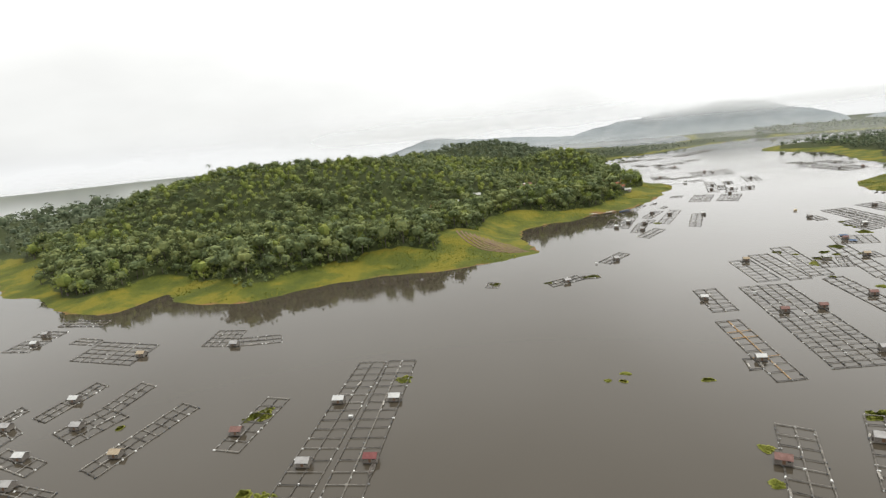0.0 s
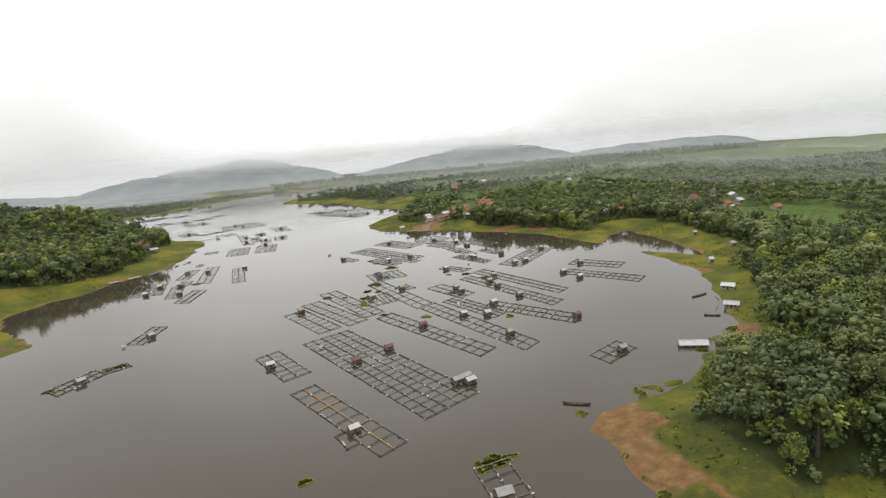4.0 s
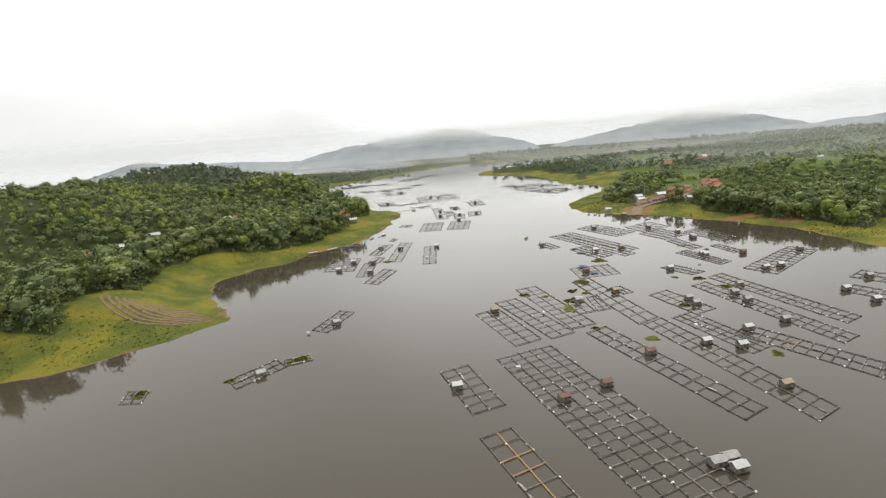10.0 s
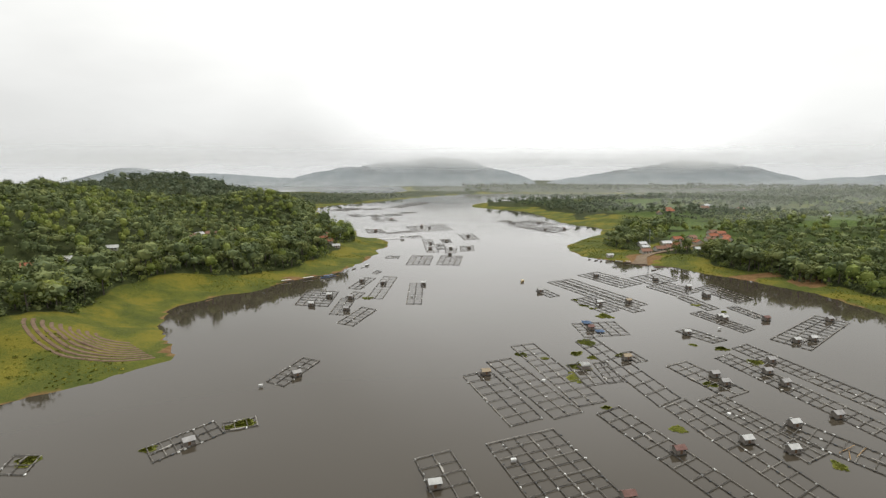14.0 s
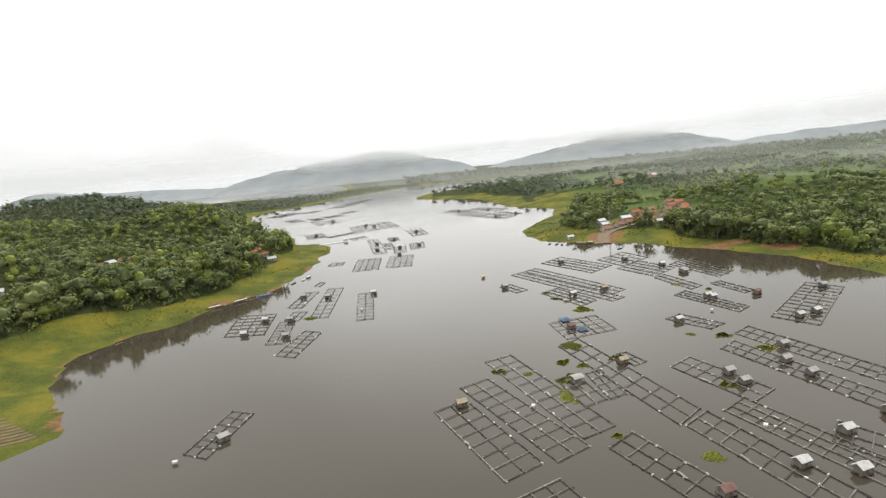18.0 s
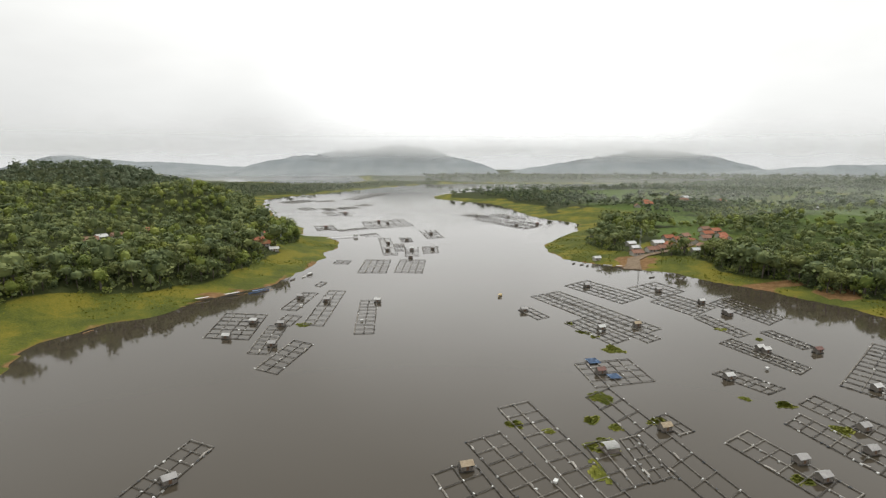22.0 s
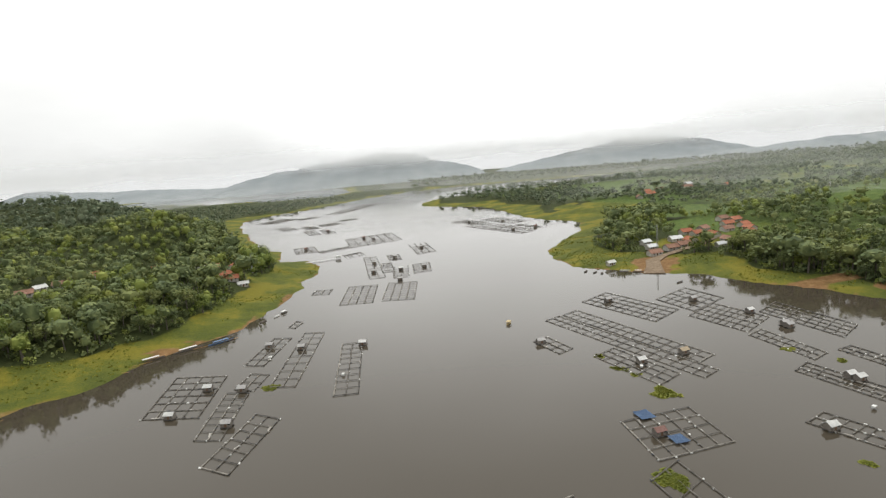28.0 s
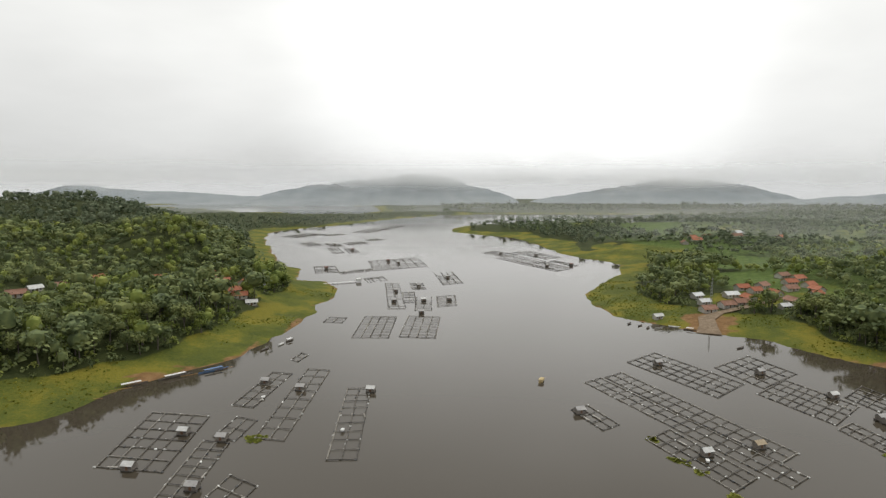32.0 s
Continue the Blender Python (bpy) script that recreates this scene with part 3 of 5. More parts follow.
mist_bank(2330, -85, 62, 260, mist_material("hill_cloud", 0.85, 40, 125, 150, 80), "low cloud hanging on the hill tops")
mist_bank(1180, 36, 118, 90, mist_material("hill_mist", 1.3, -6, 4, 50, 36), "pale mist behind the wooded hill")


# ---------------------------------------------------------------- trees
def soup(v):
    return v, np.arange(len(v)).reshape(-1, 4)


def join(*pieces):
    vs, fs, n = [], [], 0
    for v, f in pieces:
        vs.append(v)
        fs.append(f + n)
        n += len(v)
    return np.concatenate(vs), np.concatenate(fs)


def lift(t, z, x=0.0):
    return t[0] + np.array([x, 0, z]), t[1]


CUBE = np.array([(x, y, z) for z in (-1, 1) for y in (-1, 1) for x in (-1, 1)], float) / math.sqrt(3)
CUBE_F = np.array([(0, 2, 3, 1), (4, 5, 7, 6), (0, 1, 5, 4), (2, 6, 7, 3), (0, 4, 6, 2), (1, 3, 7, 5)])


def crown(r, clumps, leaves, size, squash, seed, core=0.30):
    """Leafy clumps round a branching centre: a knot of twigs in each, small bent leaf sprays about it."""
    g = np.random.default_rng(seed)
    cs = g.normal(size=(clumps, 3))
    cs /= np.linalg.norm(cs, axis=1)[:, None]
    cs *= (r * g.uniform(0.30, 0.78, clumps) ** 0.7)[:, None]
    cs[:, 2] *= squash
    rc = r * g.uniform(0.26, 0.42, clumps)
    k = clumps * leaves
    c, cr = np.repeat(cs, leaves, 0), np.repeat(rc, leaves)
    o = g.normal(size=(k, 3))
    o /= np.linalg.norm(o, axis=1)[:, None]
    q = c + o * (cr * g.uniform(0.75, 1.15, k))[:, None]
    nrm = 0.55 * o + 0.40 * g.normal(size=(k, 3)) + np.array([0, 0, 0.5])
    nrm /= np.linalg.norm(nrm, axis=1)[:, None]
    a = np.cross(nrm, g.normal(size=(k, 3)))
    a /= np.linalg.norm(a, axis=1)[:, None]
    b = np.cross(nrm, a)
    s = size * g.uniform(0.55, 1.4, (k, 1))
    leaf = soup(np.stack([q - a * s, q - b * s * 0.75, q + a * s, q + b * s * 0.75], 1).reshape(-1, 3))
    pieces = [leaf]
    if core in ("single", "plain"):
        n = 3 if core == "single" else 2
        u = np.linspace(-1, 1, n)
        for ax in range(3):
            for sg in (-1, 1):
                a2, b2 = np.meshgrid(u, u)
                w = np.stack([np.full_like(a2, sg), a2, b2 * sg], -1).reshape(-1, 3)
                w = np.roll(w, ax, 1)
                w /= np.linalg.norm(w, axis=1)[:, None]
                w = w * (1 + 0.16 * np.sin(w[:, :1] * 7 + seed) * np.cos(w[:, 1:2] * 6 + seed)) * np.array([r, r, r * squash]) * 0.56
                k2 = np.arange(n * n).reshape(n, n)
                pieces.append((w, np.stack([k2[:-1, :-1], k2[:-1, 1:], k2[1:, 1:], k2[1:, :-1]], -1).reshape(-1, 4)))
    elif core:
        for m in range(clumps):
            rot = np.array(Euler(g.uniform(0, 3, 3)).to_matrix())
            pieces.append(((CUBE * g.uniform(0.75, 1.1, (8, 1))) @ rot * rc[m] * 0.55 + cs[m], CUBE_F))
    return join(*pieces)


def frond_quads(n, length, droop, width, seed):
    g = np.random.default_rng(seed)
    out = []
    for i in range(n):
        az = math.tau * (i + g.uniform(-0.3, 0.3)) / n
        up = g.uniform(-0.1, 0.75)
        dx, dy = math.cos(az), math.sin(az)
        sx, sy = -dy * width, dx * width
        pts = []
        for t in (0, 0.45, 1.0):
            rr = length * t * (1 - 0.25 * t * up)
            pts.append((dx * rr, dy * rr, length * (up * t - droop * t * t)))
        for (p, q), (w0, w1) in zip(zip(pts, pts[1:]), ((0.25, 1.0), (1.0, 0.15))):
            out += [(p[0] - sx * w0, p[1] - sy * w0, p[2] - 0.2 * w0), (q[0] - sx * w1, q[1] - sy * w1, q[2] - 0.2 * w1), (q[0] + sx * w1, q[1] + sy * w1, q[2]), (p[0] + sx * w0, p[1] + sy * w0, p[2])]
    return soup(np.array(out))


def trunk_quads(h, r, lean, seed, limbs=3, spread=2.2):
    g = np.random.default_rng(seed)
    segs = [((0, 0, -1.0), (lean * 0.5, 0, h * 0.5), r, r * 0.75), ((lean * 0.5, 0, h * 0.5), (lean, 0, h), r * 0.75, r * 0.35)]
    for i in range(limbs):
        az = math.tau * (i + g.uniform(0, 0.6)) / max(limbs, 1)
        z = h * g.uniform(0.55, 0.8)
        segs.append(((lean * z / h, 0, z), (lean + spread * math.cos(az), spread * math.sin(az), z + h * 0.3), r * 0.45, r * 0.15))
    out = []
    for a, b, r0, r1 in segs:
        for k in range(4):
            t0, t1 = k * math.pi / 2, (k + 1) * math.pi / 2
            out += [(a[0] + r0 * math.cos(t0), a[1] + r0 * math.sin(t0), a[2]), (a[0] + r0 * math.cos(t1), a[1] + r0 * math.sin(t1), a[2]),
                    (b[0] + r1 * math.cos(t1), b[1] + r1 * math.sin(t1), b[2]), (b[0] + r1 * math.cos(t0), b[1] + r1 * math.sin(t0), b[2])]
    return soup(np.array(out))


def quad_mesh(name, t, mat):
    me = mesh_np(name, t[0], t[1], mat)
    me.polygons.foreach_set("use_smooth", np.ones(len(t[1]), bool))
    return me


def scatter(name, templates, mats, pts, z, scale, kind_of, label, category):
    """Many plants as one sheet of real leaves; trunks in the same way."""
    for t, ((verts, faces), mat) in enumerate(zip(templates, mats)):
        pick = kind_of == t
        if not pick.any():
            continue
        p, zz, s = pts[pick], z[pick], scale[pick]
        a = rng.uniform(0, math.tau, len(p))
        ca, sa = np.cos(a)[:, None], np.sin(a)[:, None]
        v = verts[None]
        wide = (s * rng.uniform(0.85, 1.25, len(p)))[:, None]
        tall = (s * rng.uniform(0.80, 1.12, len(p)))[:, None]
        x = (v[..., 0] * ca - v[..., 1] * sa) * wide + p[:, :1]
        y = (v[..., 0] * sa + v[..., 1] * ca) * wide + p[:, 1:]
        w = v[..., 2] * tall + zz[:, None]
        f = (faces[None] + (np.arange(len(p)) * len(verts))[:, None, None]).reshape(-1, 4)
        ob = new(name, quad_mesh(name, (np.stack([x, y, w], -1).reshape(-1, 3), f), mat))
        tagged(ob, label, category, kind="stuff")


def jitter_grid(x0, x1, y0, y1, s):
    gx, gy = np.meshgrid(np.arange(x0, x1, s), np.arange(y0, y1, s))
    p = np.stack([gx.ravel(), gy.ravel()], -1)
    return p + rng.uniform(-0.48 * s, 0.48 * s, p.shape)


HOUSES = []  # places kept free of trees


def clear_of(p, spots, r):
    ok = np.ones(len(p), bool)
    for x, y in spots:
        ok &= (p[:, 0] - x) ** 2 + (p[:, 1] - y) ** 2 > r * r
    return ok


# ---------------------------------------------------------------- houses on the banks
def gable_panel(w, d, rise, over, side, t=0.12):
    """One slope of a gable roof, ridge along x, with shallow corrugation."""
    bm = bmesh.new()
    n = max(4, int(w / 0.9))
    top, bot = [], []
    for i in range(n + 1):
        x = -w / 2 - over + (w + 2 * over) * i / n
        lift = 0.05 if i % 2 else 0.0
        ye, ze = side * (d / 2 + over), -rise * over / (d / 2)
        top.append((bm.verts.new((x, 0, rise + t + lift)), bm.verts.new((x, ye, ze + t + lift))))
        bot.append((bm.verts.new((x, 0, rise)), bm.verts.new((x, ye, ze))))
    for i in range(n):
        a, b, c, e = top[i], top[i + 1], bot[i], bot[i + 1]
        bm.faces.new((a[0], a[1], b[1], b[0]))
        bm.faces.new((c[0], e[0], e[1], c[1]))
        bm.faces.new((a[1], c[1], e[1], b[1]))
        bm.faces.new((a[0], b[0], e[0], c[0]))
    bm.faces.new((top[0][0], bot[0][0], bot[0][1], top[0][1]))
    bm.faces.new((top[n][0], top[n][1], bot[n][1], bot[n][0]))
    bmesh.ops.recalc_face_normals(bm, faces=bm.faces)
    return bm


def gable_wall(d, h, rise, t):
    """End wall with its pointed top, standing in the y-z plane."""
    bm = bmesh.new()
    prof = [(-d / 2, 0), (d / 2, 0), (d / 2, h), (0, h + rise), (-d / 2, h)]
    a = [bm.verts.new((-t / 2, y, z)) for y, z in prof]
    b = [bm.verts.new((t / 2, y, z)) for y, z in prof]
    bm.faces.new(a[::-1])
    bm.faces.new(b)
    for i in range(5):
        bm.faces.new((a[i], a[(i + 1) % 5], b[(i + 1) % 5], b[i]))
    bmesh.ops.recalc_face_normals(bm, faces=bm.faces)
    return bm


PROTO = {}


def house(x, y, turn, w=11, d=8, roof="tile", label=""):
    HOUSES.append((x, y))
    z = ground_z(x, y)
    m = pose(x, y, z - 0.3, 0, 0, turn)
    key = ("house", w, d, roof)
    text = label or {"tile": "plastered village house with orange clay tile roof among trees", "oldtile": "plastered village house with weathered brown tile roof",
                     "zinc": "low shed house with pale zinc sheet roof", "white": "small white house with pale sheet roof"}[roof]
    if key in PROTO:
        return tagged(copy_thing(PROTO[key], m), text)
    h, rise, t = 2.7, d * 0.30, 0.2
    e = new("house")
    tagged(e, text, "house", "village houses")
    for s in (-1, 1):
        bm = bmesh.new()
        box(bm, -w / 2 + t / 2, s * d / 2 - t / 2, 0, w / 2 - t / 2, s * d / 2 + t / 2, h)
        part("wall", bm, PLASTER, e)
        part("wall", gable_wall(d - t, h, rise * 0.97, t), PLASTER, e, m=pose(s * w / 2, 0, 0))
        part("roof", gable_panel(w, d, rise, 0.8, s), ROOFS[roof], e, m=pose(0, 0, h + 0.02))
        for wx in (-w * 0.3, w * 0.3):
            bm = bmesh.new()
            box(bm, wx - 0.6, s * (d / 2 + t / 2 + 0.03) - 0.04, 1.0, wx + 0.6, s * (d / 2 + t / 2 + 0.03) + 0.04, 2.3)
            win = part("window", bm, WHITEP, e)
            bm = bmesh.new()
            for q in (-0.28, 0.28):
                box(bm, wx + q - 0.24, s * (d / 2 + t / 2 + 0.06) - 0.035, 1.1, wx + q + 0.24, s * (d / 2 + t / 2 + 0.06) + 0.035, 2.2)
            part("pane", bm, GLASS_DARK, win)
    bm = bmesh.new()
    box(bm, -0.5, -d / 2 - t / 2 - 0.07, 0.3, 0.5, -d / 2 - t / 2 - 0.005, 2.4)
    part("door", bm, DOORWOOD, e)
    bm = bmesh.new()
    box(bm, -w / 2 - 0.3, -d / 2 - 0.5, -0.6, w / 2 + 0.3, d / 2 + 0.5, 0.0)
    part("plinth", bm, PLANK, e)
    bm = bmesh.new()
    box(bm, -w / 2 - 0.8, -0.2, h + rise + 0.10, w / 2 + 0.8, 0.2, h + rise + 0.24)
    part("ridge_cap", bm, ROOFS[roof], e)
    e.matrix_basis = m
    PROTO[key] = e
    return e


for x, y, turn, w, d, roof in ((192, 588, 20, 9, 6, "zinc"), (190, 573, 15, 9, 6, "zinc"), (215, 586, 12, 12, 7, "zinc"), (232, 603, 10, 11, 8, "tile"), (201, 564, 14, 12, 8, "oldtile"), (212, 567, 10, 12, 8, "oldtile"),
                               (223, 577, 100, 11, 8, "tile"), (248, 605, 30, 11, 8, "oldtile"), (285, 641, 20, 12, 8, "oldtile"), (272, 611, 15, 12, 8, "tile"), (245, 584, 100, 11, 8, "tile"), (262, 594, 10, 11, 8, "oldtile"),
                               (280, 601, 25, 11, 8, "tile"), (269, 577, 20, 11, 8, "tile"), (233, 553, 15, 9, 5, "zinc"), (278, 546, 30, 11, 8, "oldtile"), (281, 537, 20, 9, 6, "zinc"), (326, 533, 15, 9, 6, "white"),
                               (259, 562, 15, 11, 8, "tile"), (246, 566, 100, 11, 8, "oldtile"), (236, 593, 20, 11, 8, "tile"), (276, 586, 95, 11, 8, "tile"), (284, 620, 20, 12, 8, "tile"), (264, 552, 30, 9, 6, "zinc"), (186, 559, 14, 12, 8, "oldtile")):
    house(x, y, turn, round(w * 0.8, 1), round(d * 0.8, 1), roof)
for x, y, turn, w, d, roof in ((-188, 606, 15, 11, 8, "tile"), (-158, 618, 80, 11, 8, "tile"), (-143, 603, 10, 11, 8, "tile"), (-128, 585, 30, 12, 8, "tile"), (-131, 611, 95, 11, 8, "tile"), (-112, 567, 20, 8, 5, "white"),
                               (-233, 525, 30, 11, 8, "oldtile"), (-236, 545, 60, 9, 6, "white"), (-269, 366, 20, 11, 8, "tile"), (-230, 559, 10, 11, 8, "oldtile"), (-224, 590, 75, 11, 8, "tile"), (-260, 393, 30, 9, 6, "white"),
                               (-252, 433, 25, 9, 6, "white"), (-165, 632, 70, 11, 8, "tile"), (-121, 572, 15, 11, 8, "tile"),
                               (-290, 956, 20, 14, 9, "tile"), (-276, 947, 70, 14, 9, "oldtile"), (-306, 964, 10, 14, 9, "tile"), (-262, 931, 30, 14, 9, "white"), (-255, 812, 20, 12, 8, "oldtile")):
    house(x, y, turn, round(w * 0.8, 1), round(d * 0.8, 1), roof)
for x, y, turn, w, d, roof in ((336, 902, 10, 16, 10, "tile"), (315, 887, 80, 14, 9, "oldtile"), (357, 915, 20, 16, 10, "tile"), (380, 924, 60, 14, 9, "tile"), (392, 912, 10, 16, 10, "oldtile"), (439, 894, 30, 14, 9, "tile"), (340, 921, 30, 14, 9, "tile"), (403, 930, 30, 14, 9, "zinc"),
                               (504, 514, 30, 12, 8, "zinc"), (451, 402, 20, 12, 8, "oldtile"), (467, 390, 70, 12, 8, "zinc"), (444, 421, 10, 12, 8, "tile"), (364, 483, 40, 12, 8, "zinc"), (361, 457, 20, 12, 8, "zinc"), (431, 304, 15, 12, 8, "tile"),
                               (516, 514, 80, 12, 8, "tile"), (480, 431, 20, 12, 8, "oldtile"), (445, 443, 50, 11, 8, "tile"), (506, 794, 20, 12, 8, "white"),
                               (348, 464, 30, 11, 8, "zinc"), (343, 432, 60, 9, 6, "white"), (361, 433, 20, 11, 8, "tile"), (421, 462, 20, 9, 6, "white"), (398, 419, 40, 12, 8, "oldtile"), (456, 467, 70, 12, 8, "tile"), (438, 408, 20, 12, 8, "tile"), (419, 375, 30, 12, 8, "oldtile"),
                               (438, 380, 80, 12, 8, "oldtile"), (434, 364, 15, 12, 8, "tile"), (414, 337, 25, 12, 8, "zinc"), (418, 361, 70, 11, 8, "tile"), (450, 366, 20, 12, 8, "zinc"), (427, 348, 10, 11, 8, "oldtile")):
    house(x, y, turn, round(w * 0.8, 1), round(d * 0.8, 1), roof)
for x, y, turn, w, d, roof in ((159, 92, -30, 12, 4, "zinc"), (209, 124, -50, 7, 4, "white"), (230, 148, -55, 7, 4, "zinc"), (150, 551, 20, 7, 4, "white"), (329, 288, 20, 5, 3, "white"), (268, 203, 20, 5, 3, "white"), (312, 231, 20, 6, 4, "white")):
    house(x, y, turn, round(w * 0.8, 1), round(d * 0.8, 1), roof, "low waterside shed with pale sheet roof")
# open ground on the lake side of each house
YARDS = []
for x, y in HOUSES:
    away = Vector((0 - x, 150 - y, 0)).normalized()
    YARDS += [(x, y), (x + away.x * 7, y + away.y * 7)]
    if x < 0:
        YARDS.append((x + away.x * 15, y + away.y * 15))


# ---------------------------------------------------------------- woods
BROAD = [lift(crown(5.2, 13, 7, 0.70, sq, q, "single"), 7.9) for q, sq in ((1, 0.85), (2, 0.7), (3, 1.05))]
BAMBOO_CLUMP = [lift(crown(4.4, 13, 7, 0.62, 1.05, 4, "single"), 6.4)]
PALM = [lift(frond_quads(13, 4.2, 0.75, 0.42, 5), 12.5, 0.6)]
TEMPLATES = BROAD + BAMBOO_CLUMP + PALM
T_MATS = [LEAF, LEAF_LIGHT, LEAF, LEAF_BAMBOO, LEAF_PALM]
F_MATS = [LEAF_HAZED] * 5
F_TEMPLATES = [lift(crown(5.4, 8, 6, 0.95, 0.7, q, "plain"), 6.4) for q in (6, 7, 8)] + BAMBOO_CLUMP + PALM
FINE_TEMPLATES = [lift(crown(5.0, 18, 17, 0.40, sq, q, 0.3), 7.6) for q, sq in ((41, 0.85), (42, 0.7), (43, 1.0))] + [lift(crown(4.2, 16, 17, 0.38, 1.1, 44, 0.3), 6.4)] + PALM
STEMS = [trunk_quads(8, 0.28, 0.5, s) for s in (1, 2, 3)] + [trunk_quads(6, 0.5, 0.2, 4, 2, 1.2), trunk_quads(11, 0.2, 0.6, 5, 0)]


def near_tree_kinds():
    protos = []
    for name, label, crowns, mat, stem in (
            ("broadleaf_tree", "dense green broadleaf tree on the lake bank", lift(crown(4.8, 22, 46, 0.30, 0.8, 21), 8.4), LEAF, trunk_quads(8, 0.3, 0.5, 21, 4)),
            ("broadleaf_tree", "tall spreading broadleaf tree on the lake bank", lift(crown(5.4, 22, 46, 0.32, 0.6, 22), 10.2), LEAF_LIGHT, trunk_quads(10, 0.34, 0.7, 22, 4, 3)),
            ("bamboo_clump", "yellow-green bamboo clump leaning over the bank", lift(crown(4.0, 20, 46, 0.30, 1.4, 23), 7.2), LEAF_BAMBOO, trunk_quads(7, 0.5, 0.3, 23, 3, 1.5)),
            ("coconut_palm", "slender coconut palm with drooping fronds", join(lift(frond_quads(17, 4.8, 0.75, 0.40, 24), 12.5, 0.7), lift(frond_quads(10, 3.6, 0.2, 0.36, 25), 12.6, 0.7)), LEAF_PALM, trunk_quads(12.5, 0.22, 0.7, 24, 0))):
        e = new(name)
        tagged(e, label, "tree")
        part("trunk", quad_mesh("trunk", stem, BARK), None, e)
        part("crown", quad_mesh("crown", crowns, mat), None, e)
        protos.append(e)
    return protos


def plant_near():
    """Single trees along both banks where the flight comes closest."""
    protos = near_tree_kinds()
    used = [False] * 4
    spots = []
    for x0, x1, y0, y1, s in ((-330, -90, 190, 560, 9.0), (90, 330, -20, 220, 9.5), (160, 350, 420, 610, 9.0)):
        p = jitter_grid(x0, x1, y0, y1, s)
        z, dl, dr = land(p[:, 0], p[:, 1])
        d = np.maximum(dl, dr)
        w = wooded(p[:, 0], p[:, 1], dl, dr)
        ok = (w > 0.5) & (d < 82) & (d > 8) & clear_of(p, YARDS, 10.0)
        p, z = p[ok], z[ok]
        keep = rng.permutation(len(p))[:95]
        for i in keep:
            k = int(rng.choice(4, p=(0.33, 0.25, 0.32, 0.10)))
            m = pose(p[i, 0], p[i, 1], z[i] - 0.2, 0, 0, rng.uniform(0, 360))
            if used[k]:
                ob = copy_thing(protos[k], m)
            else:
                ob = protos[k]
                ob.matrix_basis = m
                used[k] = True
            f = rng.uniform(0.75, 1.2) if y0 > 100 else rng.uniform(0.75, 1.1)
            ob.scale = (f, f, f)
            spots.append((p[i, 0], p[i, 1]))
    return spots


SPOTS = plant_near()


def plant_woods(name, x0, x1, y0, y1, s, mix_, big=1.0, label="thick green woods on the slope", far=False, fine=False):
    p = jitter_grid(x0, x1, y0, y1, s)
    z, dl, dr = land(p[:, 0], p[:, 1])
    w = wooded(p[:, 0], p[:, 1], dl, dr)
    ok = (w > rng.uniform(0.3, 0.9, len(p))) & clear_of(p, YARDS, 8.0) & (z > 0.6)
    if SPOTS and s < 12:
        ok &= clear_of(p, SPOTS, 4.0)
    p, z = p[ok], z[ok]
    clump = fbm(p[:, 0], p[:, 1], 55, 51)
    k = np.array([rng.choice(5, p=mix_) for _ in range(len(p))])
    k = np.where((clump > 0.16) & (rng.uniform(size=len(p)) < 0.6), 3, k)
    scale = np.clip(np.exp(rng.normal(-0.03, 0.24, len(p))), 0.55, 1.4) * big * (1 + 0.4 * fbm(p[:, 0], p[:, 1], 70, 53))
    if not far:
        scale *= 0.92 + 0.48 * step(110 - np.maximum(dl, dr)[ok], 0, 60)
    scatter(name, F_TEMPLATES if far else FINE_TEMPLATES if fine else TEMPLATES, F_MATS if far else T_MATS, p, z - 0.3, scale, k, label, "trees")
    if s < 10.5:
        edge = np.maximum(land(p[:, 0], p[:, 1])[1], land(p[:, 0], p[:, 1])[2]) < 75
        p, z, scale, k = p[edge], z[edge], scale[edge], k[edge]
        scatter(name + "_trunks", STEMS, [BARK] * 5, p, z - 0.3, scale, k, "trunks of the trees in the woods", "trees")


plant_woods("left_woods", -640, -80, 60, 790, 8.6, (0.32, 0.30, 0.23, 0.13, 0.02), 0.92)
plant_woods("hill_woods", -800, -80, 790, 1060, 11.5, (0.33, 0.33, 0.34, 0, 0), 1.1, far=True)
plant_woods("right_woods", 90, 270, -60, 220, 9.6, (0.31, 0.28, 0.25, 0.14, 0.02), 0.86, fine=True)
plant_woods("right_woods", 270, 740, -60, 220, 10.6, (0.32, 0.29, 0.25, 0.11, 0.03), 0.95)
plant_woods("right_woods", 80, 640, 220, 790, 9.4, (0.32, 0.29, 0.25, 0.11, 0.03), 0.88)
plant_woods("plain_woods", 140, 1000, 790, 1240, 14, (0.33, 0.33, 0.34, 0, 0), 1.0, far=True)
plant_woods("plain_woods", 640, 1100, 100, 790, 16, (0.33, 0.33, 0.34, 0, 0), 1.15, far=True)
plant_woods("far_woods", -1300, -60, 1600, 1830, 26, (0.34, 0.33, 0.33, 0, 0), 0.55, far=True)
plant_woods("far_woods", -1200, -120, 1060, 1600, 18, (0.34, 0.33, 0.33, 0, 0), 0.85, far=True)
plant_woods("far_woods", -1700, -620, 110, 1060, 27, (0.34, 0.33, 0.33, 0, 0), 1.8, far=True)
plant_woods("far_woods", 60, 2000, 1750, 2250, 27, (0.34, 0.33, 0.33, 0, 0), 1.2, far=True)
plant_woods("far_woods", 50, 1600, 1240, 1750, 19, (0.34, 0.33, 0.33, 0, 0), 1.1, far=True)


